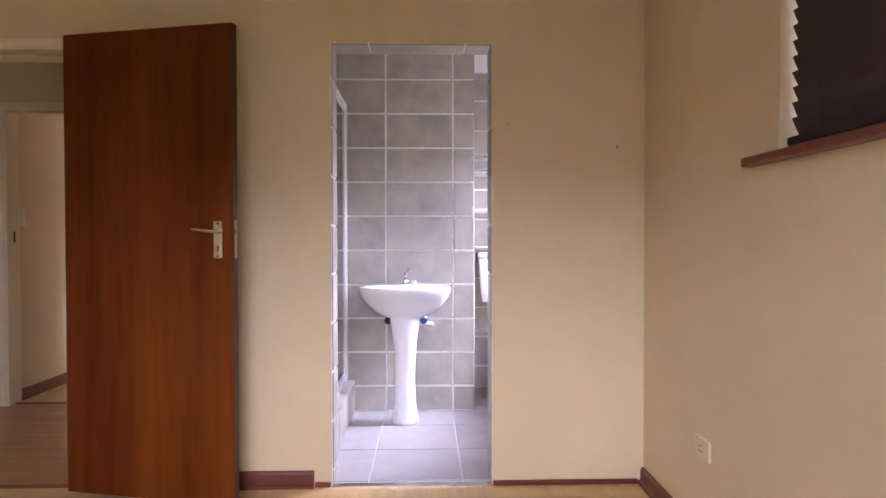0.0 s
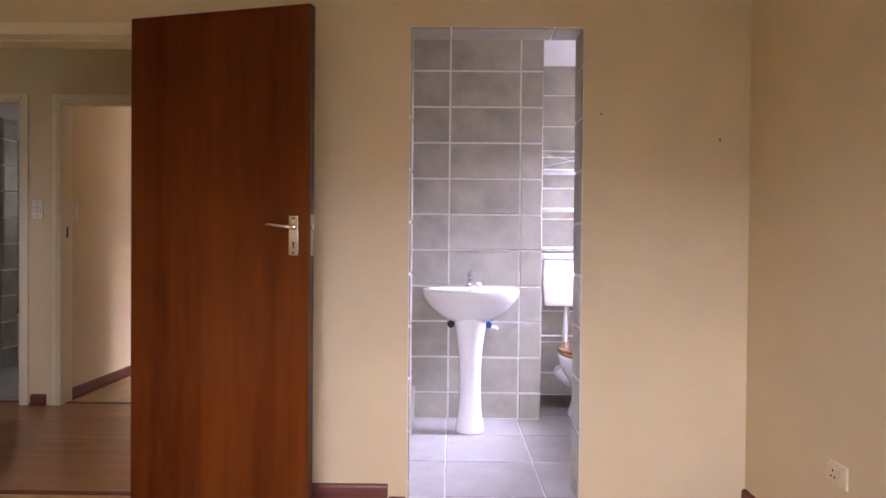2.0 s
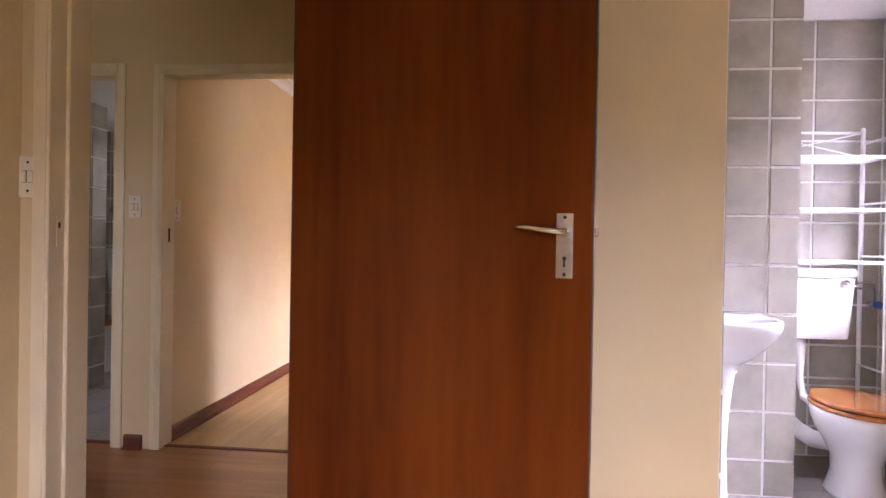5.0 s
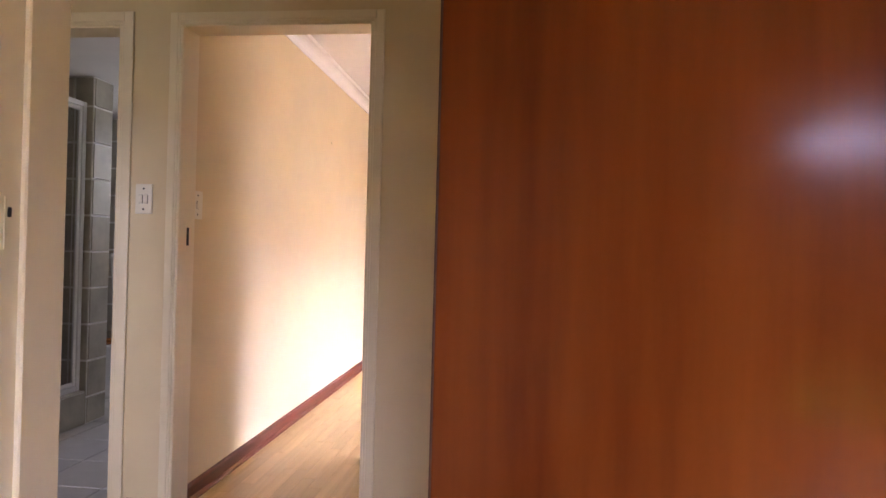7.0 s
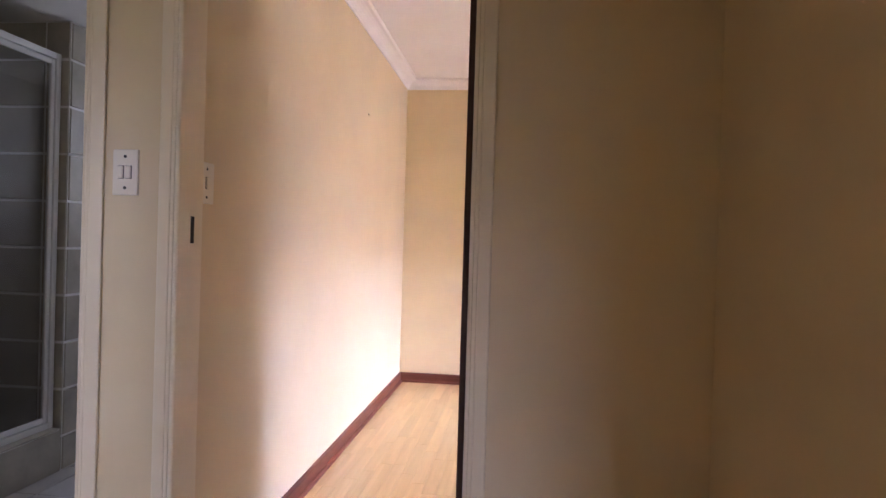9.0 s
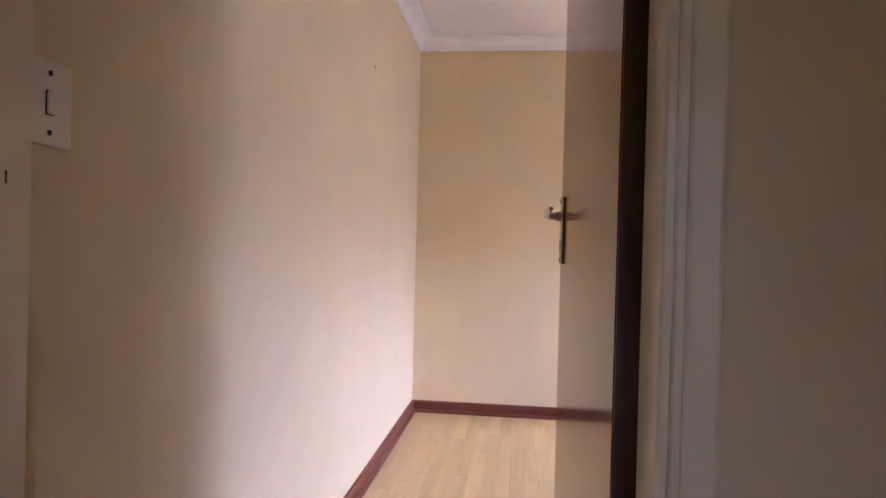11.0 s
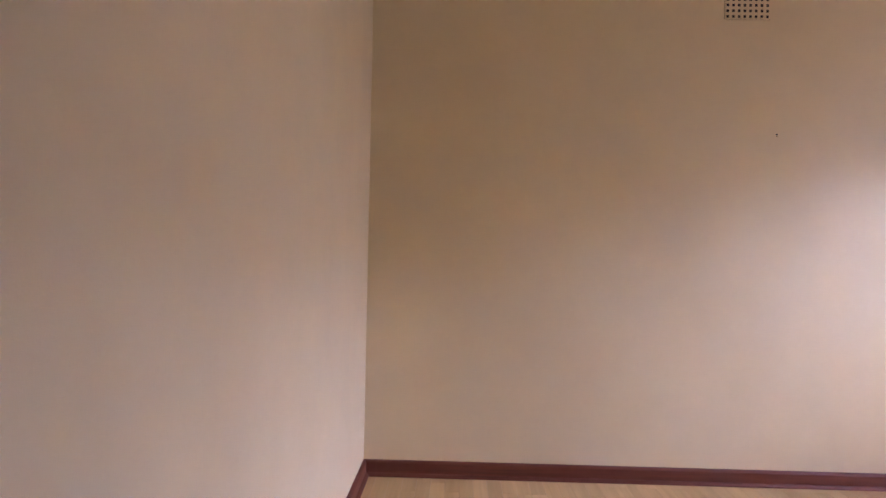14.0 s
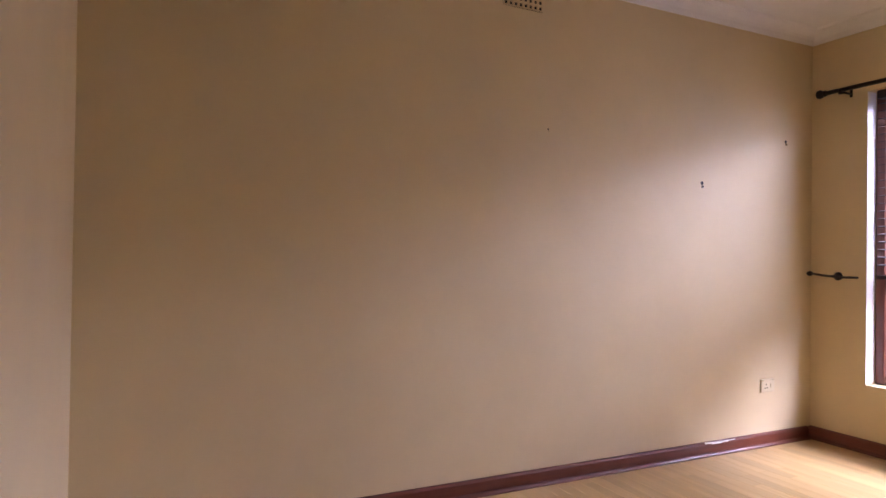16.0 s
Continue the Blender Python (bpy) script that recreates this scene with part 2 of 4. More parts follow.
wall_a = wall("wall_bedroom", 0, -1.25, RX, WA, WAB, 0, CEIL + 0.1, [DA, ENS], label="cream wall with a doorway and a tiled opening")
wall("wall_bedroom_outer", 1, -1.0, WAB, RX, RX + 0.24, 0, CEIL + 0.1, [(0.75, 2.09, 1.375, 2.25)], label="cream outer wall with a high window")
wall("wall_bedroom_side", 1, -1.0, WA, -1.37, -1.25, 0, CEIL + 0.1)
wall("wall_bedroom_back", 0, -1.37, RX + 0.24, -1.24, -1.0, 0, CEIL + 0.1, [(-0.25, 1.77, 0.02, 2.06)], label="cream outer wall with a glazed garden door")
wall("wall_hall_front", 0, -1.80, -1.25, WA + 0.03, WAB, 0, CEIL + 0.1)
wall("wall_hall_end", 1, WAB, HB, -0.276, -0.12, 0, CEIL + 0.1)
# unseen passage wall, added so its window can light the hall
wall("wall_passage", 0, -3.28, -1.37, 0.86, 1.0, 0, CEIL + 0.1, [(-3.08, -1.76, 0.94, 2.06)], label="unseen cream passage wall with a window added to light the hall")
wall("wall_hall_left", 1, 0.86, HB, -3.4, -3.28, 0, CEIL + 0.1)
wall("wall_hall_far", 0, -3.9, -0.12, HB, HBB, 0, CEIL + 0.1, [DB, D2], label="cream hall wall with two doorways")
wall("wall_long", 1, HBB, BY + 0.2, BX - 0.12, BX, 0, CEIL + 0.1)
wall("wall_end", 0, BX, RX + 0.24, BY, BY + 0.24, 0, CEIL + 0.1)
wall("wall_second_outer", 1, 5.22, BY, RX + 0.018, RX + 0.24, 0, CEIL + 0.1, [(6.05, 7.845, 0.378, 2.03)], label="cream outer wall with a tall timber window")
wall("wall_second_partition", 0, -0.12, RX + 0.018, RY + 0.02, 5.22, 0, CEIL + 0.1)
wall("wall_second_return", 1, HBB, 5.22, -0.24, -0.12, 0, CEIL + 0.1)

ens_basin = wall("wall_basin", 0, -0.12, NX - 0.008, NY + 0.008, RY + 0.02, 0, CEIL, material=GROUT, label="wall of grey glazed tiles with pale grout")
ens_back = wall("wall_recess", 0, NX - 0.008, RX + 0.24, RY + 0.008, RY + 0.02, 0, CEIL, material=GROUT, label="wall of grey glazed tiles with pale grout")
ens_right = wall("wall_ensuite_outer", 1, WAB, RY + 0.02, RX + 0.016, RX + 0.24, 0, CEIL + 0.1, [EW], material=GROUT, label="tiled outer wall with a window")
bath_far = wall("wall_bathroom_far", 0, -3.9, BX - 0.12, 7.10, 7.30, 0, CEIL, [(-2.75, -1.95, 1.2, 2.05)], material=GROUT, label="tiled bathroom wall with a window")
bath_left = wall("wall_bathroom_left", 1, HBB, 7.10, -3.9, -3.78, 0, CEIL, material=GROUT, label="tiled bathroom wall")
bath_right = wall("wall_bathroom_right", 1, HBB, 7.10, BX - 0.14, BX - 0.121, 0, CEIL, material=GROUT, label="tiled bathroom wall")


def slab(name, x0, y0, x1, y1, z0, z1, material, label, category):
    return structure(name, box(x0, y0, z0, x1, y1, z1), material, label, category)


slab("ceiling_bedroom", -1.37, -1.24, RX + 0.24, WAB, CEIL, CEIL + 0.12, CEILING, "white painted ceiling", "ceiling")
slab("ceiling_passage", -3.4, 0.86, -1.37, WAB, CEIL, CEIL + 0.12, CEILING, "white painted ceiling", "ceiling")
slab("ceiling_hall", -3.4, WAB, -0.12, HBB, CEIL, CEIL + 0.12, CEILING, "white painted ceiling", "ceiling")
slab("ceiling_second_bedroom", BX - 0.12, HBB, RX + 0.24, BY + 0.24, CEIL, CEIL + 0.12, CEILING, "white painted ceiling", "ceiling")
slab("ceiling_ensuite", -0.12, WAB, RX + 0.03, RY + 0.02, 2.385, 2.43, CEILING, "white painted ceiling", "ceiling")
slab("ceiling_bathroom", -3.9, HBB, BX - 0.12, 7.30, 2.13, 2.20, CEILING, "white painted ceiling", "ceiling")
# made-up pale slab that bounces sunlight up into the second bedroom
slab("pavement_bounce", RX + 0.24, 3.0, 6.6, 10.0, -0.16, -0.12, PAVING, "pale concrete paving added to bounce sunlight into the window", "paving")
# roof is out of view; its overhang is added to shade the windows
slab("roof", -4.4, -1.9, 3.05, 8.9, 2.62, 2.75, ROOF, "unseen dark sheet roof, its overhang added to cut off high sky", "roof")

slab("ground", -600, -600, 600, 600, -0.40, -0.16, GREEN, "green lawn", "ground")
floor_bed = slab("floor_bedroom", -1.37, -1.24, RX + 0.24, WA + 0.02, -0.12, -0.010, GAP, "oak laminate floor", "floor")
slab("floor_passage", -3.4, 0.86, -1.37, WA + 0.02, -0.12, -0.002, HALLOAK, "red-brown laminate floor", "floor")
floor_hall = slab("floor_hall", -3.4, WA + 0.02, -0.12, HB + 0.07, -0.12, -0.010, GAP, "red-brown laminate floor", "floor")
floor_two = slab("floor_second_bedroom", BX - 0.12, HB + 0.07, RX + 0.24, BY + 0.2, -0.12, -0.010, GAP, "light oak laminate floor", "floor")
floor_ens = slab("floor_ensuite", -0.12, WA + 0.02, RX + 0.03, RY + 0.02, -0.118, -0.006, GROUT, "grey tiled floor", "floor")
floor_bath = slab("floor_bathroom", -3.9, HB + 0.07, BX - 0.12, 7.30, -0.118, -0.006, GROUT, "pale tiled floor", "floor")


# skirting, cornice, thresholds
def skirting(name, along, a, b, face, out, h=0.075, material=SKIRT):
    prof = [(face, 0), (face + out * 0.030, 0), (face + out * 0.030, 0.006), (face + out * 0.024, 0.014), (face + out * 0.016, 0.018),
            (face + out * 0.015, h - 0.012), (face + out * 0.011, h - 0.003), (face, h)]
    return structure(name, extrude_profile(bmesh.new(), prof, a, b, along), SKIRT_X if along == 0 else material, "dark red-brown stained skirting board", "skirting")


skirting("baseboard", 0, -0.34, 0.672, WA, -1)
structure("trim", box(0.676, WA - 0.012, 0, ENS[0] - 0.004, WA, 0.022, 0.003), SKIRT_X, "thin dark floor bead", "trim")
structure("trim", box(ENS[1] + 0.002, WA - 0.014, 0, RX - 0.03, WA, 0.022, 0.003), SKIRT_X, "thin dark floor bead", "trim")
skirting("baseboard", 1, -1.0, WA - 0.002, RX, -1)
skirting("baseboard", 1, -1.0, WA - 0.002, -1.25, 1)
skirting("baseboard", 0, DB[1] + 0.06, D2[0] - 0.075, HB, -1)
skirting("baseboard", 0, D2[1] + 0.055, -0.276, HB, -1)
skirting("baseboard", 1, WAB, HB, -0.276, -1)
skirting("baseboard", 1, HBB + 0.004, BY, BX, 1)
skirting("baseboard", 0, BX + 0.002, RX - 0.012, BY, -1)
skirting("baseboard", 1, 5.22, BY - 0.002, RX + 0.018, -1)


def cornice(name, along, a, b, face, out):
    prof = [(face, CEIL - 0.075), (face + out * 0.008, CEIL - 0.075), (face + out * 0.012, CEIL - 0.062)]
    for k in range(6):
        t = math.pi / 2 * k / 5
        prof.append((face + out * (0.075 - 0.060 * math.cos(t)), CEIL - 0.012 - 0.050 * (1 - math.sin(t))))
    prof += [(face + out * 0.085, CEIL), (face, CEIL)]
    return structure(name, extrude_profile(bmesh.new(), prof, a, b, along), CORNICE, "white coved plaster cornice", "cornice")


chip = bmesh.new()
for k, (x, w, z) in enumerate(((1.31, 0.05, 0.066), (1.36, 0.07, 0.060), (1.43, 0.06, 0.063), (1.49, 0.05, 0.068))):
    add_box(chip, x, BY - 0.0162, z, x + w, BY - 0.006, 0.0735 - 0.001 * k)
structure("trim_chip", chip, CORNICE, "pale chipped patch on the skirting's top edge", "chip")
cornice("trim_cornice", 1, HBB, BY, BX, 1)
cornice("trim_cornice", 0, BX, RX + 0.018, BY, -1)
cornice("trim_cornice", 1, 5.22, BY, RX + 0.018, -1)
cornice("trim_cornice", 0, BX, -0.24, HBB, 1)
structure("trim_threshold", box(ENS[0] + 0.002, WA - 0.012, -0.01, ENS[1] - 0.002, WA + 0.022, 0.007, 0.003), NICKEL, "worn metal floor strip", "threshold")
structure("trim_threshold", box(DA[0], WA + 0.02, -0.01, DA[1], WA + 0.055, 0.006, 0.003), SKIRT_X, "dark floor strip", "threshold")
structure("trim_threshold", box(D2[0], HB + 0.05, -0.01, D2[1], HB + 0.085, 0.006, 0.003), SKIRT_X, "dark floor strip", "threshold")
structure("trim_threshold", box(DB[0], HB + 0.05, -0.01, DB[1], HB + 0.085, 0.008, 0.003), SKIRT_X, "dark floor strip", "threshold")


# pressed steel door frames, wrapped round the wall's edge
def door_frame(name, op, y0, y1, rebate, w=0.042):
    """op: opening; rebate: +1 when the door shuts on the far side, -1 on the near side."""
    x0, x1, _, top = op
    p = 0.010
    root = tagged(new(name), "white-painted pressed steel door frame", "door frame", kind="structure")
    mid = (y0 + y1) / 2
    s0, s1 = (y0 - p, mid + 0.02) if rebate > 0 else (mid - 0.02, y1 + p)
    for nm, a, sgn in (("jamb", x0, -1), ("jamb", x1, 1)):
        bm = bmesh.new()
        lo, hi = sorted((a, a + sgn * w))
        add_box(bm, lo, y0 - p, 0, hi, y0, top + w, 0.004, 2)
        add_box(bm, lo, y1, 0, hi, y1 + p, top + w, 0.004, 2)
        lo, hi = sorted((a - sgn * 0.010, a + sgn * 0.001))
        add_box(bm, lo, y0 - p + 0.002, 0, hi, y1 + p - 0.002, top, 0.002)
        lo, hi = sorted((a - sgn * 0.022, a - sgn * 0.009))
        add_box(bm, lo, s0 + 0.004, 0, hi, s1, top - 0.012, 0.003)
        part(nm, bm, GLOSS, root)
    bm = bmesh.new()
    add_box(bm, x0 + 0.001, y0 - p - 0.001, top, x1 - 0.001, y0, top + w - 0.001, 0.004, 2)
    add_box(bm, x0 + 0.001, y1, top, x1 - 0.001, y1 + p + 0.001, top + w - 0.001, 0.004, 2)
    add_box(bm, x0 + 0.01, y0 - p + 0.003, top - 0.010, x1 - 0.01, y1 + p - 0.003, top + 0.001, 0.002)
    add_box(bm, x0 + 0.022, s0 + 0.005, top - 0.022, x1 - 0.022, s1 - 0.001, top - 0.009, 0.003)
    part("head", bm, GLOSS, root)
    return root


frame_a = door_frame("door_frame_1", DA, WA, WAB, -1)
frame_2 = door_frame("door_frame_2", D2, HB, HBB, 1, 0.034)
frame_b = door_frame("door_frame_3", DB, HB, HBB, 1)
part("strike_plate", box(D2[0] + 0.020, HB + 0.052, 1.085, D2[0] + 0.0228, HB + 0.088, 1.215), GLOSS, frame_2)
part("latch_hole", box(D2[0] + 0.021, HB + 0.058, 1.112, D2[0] + 0.0238, HB + 0.076, 1.186), BLACK, frame_2)
part("latch_hole", box(D2[0] + 0.010, HB + 0.092, 1.168, D2[0] + 0.0135, HB + 0.102, 1.184), BLACK, frame_2)
part("strike_plate", box(DA[0] + 0.009, WA + 0.025, 1.10, DA[0] + 0.0125, WA + 0.042, 1.19), GLOSS, frame_a)
part("latch_hole", box(DA[0] + 0.010, WA + 0.030, 1.155, DA[0] + 0.0135, WA + 0.038, 1.172), BLACK, frame_a)


# ---------------------------------------------------------------- doors
def handle_set(root, x, face, sgn, up=0.0):
    """A lever handle on a long plate on a door's face; the lever points towards the hinge."""
    f = lambda d: face + sgn * d
    plate = part("handle_plate", box(x - 0.0205, min(f(0), f(0.007)), 1.050 + up, x + 0.0205, max(f(0), f(0.007)), 1.205 + up, 0.0025, 2), NICKEL, root, "worn nickel lock plate")
    bm = bmesh.new()
    pts = [(x, f(0.006), 1.160 + up), (x, f(0.024), 1.160 + up), (x - 0.003, f(0.034), 1.160 + up), (x - 0.014, f(0.040), 1.161 + up), (x - 0.05, f(0.040), 1.165 + up), (x - 0.085, f(0.038), 1.170 + up), (x - 0.112, f(0.036), 1.171 + up)]
    add_tube(bm, pts, [0.012, 0.009, 0.0085, 0.008, 0.007, 0.006, 0.0045], 12)
    part("handle", bm, NICKEL, plate, "curved lever handle")
    bm = bmesh.new()
    add_tube(bm, [(x, f(0.0068), 1.098 + up), (x, f(0.0078), 1.098 + up)], 0.005, 10)
    add_box(bm, x - 0.0025, min(f(0.0068), f(0.0078)), 1.077 + up, x + 0.0025, max(f(0.0068), f(0.0078)), 1.098 + up)
    part("keyhole", bm, BLACK, plate)
    for z in (1.060 + up, 1.195 + up):
        part("screw", tube([(x, f(0.0065), z), (x, f(0.0082), z)], 0.0045, 8), BLACK, plate)


def door_leaf(name, hinge, angle, width, label, up=0.0, knuckle=-0.004):
    """A flush veneered leaf. Local x runs from the hinge to the free edge, the leaf is 40 mm thick in y."""
    root = thing(name, pose(hinge[0], hinge[1], 0, 0, 0, angle), label, "door")
    part("leaf", box(0, 0.0, 0.012, width, 0.038, 2.026, 0.0015), DOOR, root, "flush reddish-brown veneered leaf")
    part("lipping", box(width - 0.0005, 0.0015, 0.014, width + 0.004, 0.0365, 2.024), EDGE, root, "dark edge strip")
    part("lipping", box(-0.004, 0.0015, 0.014, 0.0005, 0.0365, 2.024), EDGE, root, "dark edge strip")
    for face, sgn in ((0.0, -1), (0.038, 1)):
        handle_set(root, width - 0.062, face, sgn, up)
    part("latch_plate", box(width + 0.0035, 0.009, 1.05, width + 0.0055, 0.031, 1.21), NICKEL, root)
    part("latch", box(width + 0.005, 0.014, 1.150, width + 0.014, 0.026, 1.172, 0.002), NICKEL, root)
    for z in (0.25, 1.02, 1.80):
        part("hinge", tube([(-0.006, knuckle, z - 0.05), (-0.006, knuckle, z + 0.05)], 0.006, 8), GLOSS, root)
    return root


door_leaf("door_1", (-0.404, WA - 0.052), -13.0, 0.804, "reddish-brown veneered door standing wide open against the wall", 0.0, 0.042)
door_leaf("door_2", (D2[1] - 0.009, HB + 0.105), 90.6, 0.815, "reddish-brown veneered door standing open at right angles", 0.017)


# ---------------------------------------------------------------- tiles
tile_meshes = {}


def tile_mesh(w, h, d, material):
    """A tile face in local x and z, proud towards -y."""
    key = (round(w, 3), round(h, 3), d, material.name)
    if key not in tile_meshes:
        e = 0.0025
        bm = bmesh.new()
        a = [bm.verts.new(p) for p in ((0, 0, 0), (w, 0, 0), (w, 0, h), (0, 0, h))]
        b = [bm.verts.new(p) for p in ((e, -d, e), (w - e, -d, e), (w - e, -d, h - e), (e, -d, h - e))]
        bm.faces.new(b)
        for i in range(4):
            bm.faces.new((a[i], a[(i + 1) % 4], b[(i + 1) % 4], b[i]))
        bmesh.ops.recalc_face_normals(bm, faces=bm.faces)
        me = bpy.data.meshes.new("tile")
        bm.to_mesh(me)
        bm.free()
        me.materials.append(material)
        tile_meshes[key] = me
    return tile_meshes[key]


def tiles(parent, m, us, vs, material=TILE, skip=None, d=0.0065, joint=0.011):
    """Tiles between the joint lines us and vs on the plane m (local x across, z up, face to -y)."""
    for u0, u1 in zip(us, us[1:]):
        for v0, v1 in zip(vs, vs[1:]):
            if skip and skip((u0 + u1) / 2, (v0 + v1) / 2):
                continue
            w, h = u1 - u0 - joint, v1 - v0 - joint
            if w < 0.012 or h < 0.012:
                continue
            ob = new("tile", tile_mesh(w, h, d, material))
            ob.parent = parent
            ob.matrix_world = m @ pose(u0 + joint / 2, 0, v0 + joint / 2, random.uniform(-0.12, 0.12), 0, random.uniform(-0.1, 0.1))


def lines(a, b, start, pitch):
    first = start - math.floor((start - a) / pitch) * pitch
    out = [a]
    v = first if first > a + 0.02 else first + pitch
    while v < b - 0.02:
        out.append(v)
        v += pitch
    return out + [b]


ROWS = lines(0.0, 2.385, 0.165, 0.223)
tiles(ens_basin, pose(0, NY + 0.008, 0), lines(-0.12, NX, 0.922, 0.440), ROWS)
tiles(ens_basin, pose(NX - 0.008, NY + 0.008, 0, 0, 0, 90), [0.0, 0.30, RY - NY], ROWS)
tiles(ens_back, pose(0, RY + 0.008, 0), lines(NX, RX + 0.012, 1.842, 0.44), ROWS)
tiles(ens_right, pose(RX + 0.016, RY, 0, 0, 0, -90), lines(0.0, RY - WAB, 0.30, 0.44), ROWS,
      skip=lambda u, v: EW[0] < RY - u < EW[1] and EW[2] < v < EW[3])
# reveal of the opening
reveal = tagged(new("opening_lining"), "grey tiled lining of the bathroom opening", "lining", kind="structure")
part("bed", box(ENS[0] - 0.001, WA + 0.001, 0, ENS[0] + 0.002, WAB, ENS[3]), GROUT, reveal)
part("bed", box(ENS[1] - 0.002, WA + 0.001, 0, ENS[1] + 0.001, WAB, ENS[3]), GROUT, reveal)
part("bed", box(ENS[0] + 0.002, WA + 0.001, ENS[3] - 0.002, ENS[1] - 0.002, WAB, ENS[3] + 0.001), GROUT, reveal)
RV = lines(0.0, ENS[3], 0.30, 0.223)
tiles(reveal, pose(ENS[0] + 0.002, WA + 0.001, 0, 0, 0, 90), [0, 0.150], RV)
tiles(reveal, pose(ENS[1] - 0.002, WAB - 0.001, 0, 0, 0, -90), [0, 0.150], RV)
for a, b in ((ENS[0], 0.925), (0.925, 1.365), (1.365, ENS[1])):
    part("tile", box(a + 0.004, WA + 0.003, ENS[3] - 0.010, b - 0.004, WAB - 0.002, ENS[3] - 0.002, 0.002), TILE, reveal)


def floor_tiles(parent, xs, ys, top=0.0, material=FTILE):
    for x0, x1 in zip(xs, xs[1:]):
        for y0, y1 in zip(ys, ys[1:]):
            ob = new("tile", tile_mesh(x1 - x0 - 0.006, y1 - y0 - 0.006, 0.006, material))
            ob.parent = parent
            ob.matrix_world = pose(x0 + 0.003, y0 + 0.003, top - 0.006, -90)


floor_tiles(floor_ens, lines(-0.12, RX + 0.012, 0.915, 0.44), lines(WA + 0.022, RY, 3.70, 0.44))
floor_tiles(floor_bath, lines(-3.78, BX - 0.14, -2.45, 0.33), lines(HB + 0.085, 7.10, 5.25, 0.33))


# ---------------------------------------------------------------- ensuite things
def shower_curb(m, length, label):
    root = thing("shower_curb", m, label, "shower curb")
    part("kerb", box(0, 0, 0, 0.105, length, 0.200, 0.004), GROUT, root)
    n = max(1, round(length / 0.44))
    for k in range(n):
        a, b = length * k / n + 0.003, length * (k + 1) / n - 0.003
        part("tile", box(0.1045, a, 0.004, 0.112, b, 0.198, 0.002), TILE, root)
        part("tile", box(0.002, a, 0.1995, 0.110, b, 0.207, 0.002), TILE, root)
    return root


def shower_door(m, length, height, label):
    """A framed glass screen along local y, standing on a kerb."""
    root = thing("shower_screen", m, label, "shower screen")
    t = 0.030
    for y in (0.0, length - t):
        part("upright", box(-t / 2, y, 0, t / 2, y + t, height, 0.004, 2), POWDER, root)
    for z in (0.0, height - t):
        part("rail", box(-t / 2 + 0.001, t, z, t / 2 - 0.001, length - t, z + t, 0.004, 2), POWDER, root)
    door = part("door_frame", box(-0.010, t + 0.004, t + 0.004, 0.010, t + 0.026, height - t - 0.004, 0.003), POWDER, root)
    part("stile", box(-0.010, length - t - 0.026, t + 0.004, 0.010, length - t - 0.004, height - t - 0.004, 0.003), POWDER, door)
    part("rail", box(-0.009, t + 0.026, t + 0.004, 0.009, length - t - 0.026, t + 0.028, 0.003), POWDER, door)
    part("rail", box(-0.009, t + 0.026, height - t - 0.028, 0.009, length - t - 0.026, height - t - 0.004, 0.003), POWDER, door)
    pane = part("pane", box(-0.002, t + 0.024, t + 0.026, 0.002, length - t - 0.024, height - t - 0.026), GLASS, door)
    pane.visible_shadow = False
    return root


shower_curb(pose(0.603, WAB + 0.002, 0), NY - WAB - 0.004, "low tiled shower kerb beside the basin")
shower_door(pose(0.655, WAB + 0.004, 0.208), NY - WAB - 0.008, 1.80, "white-framed glass shower screen on a tiled kerb")


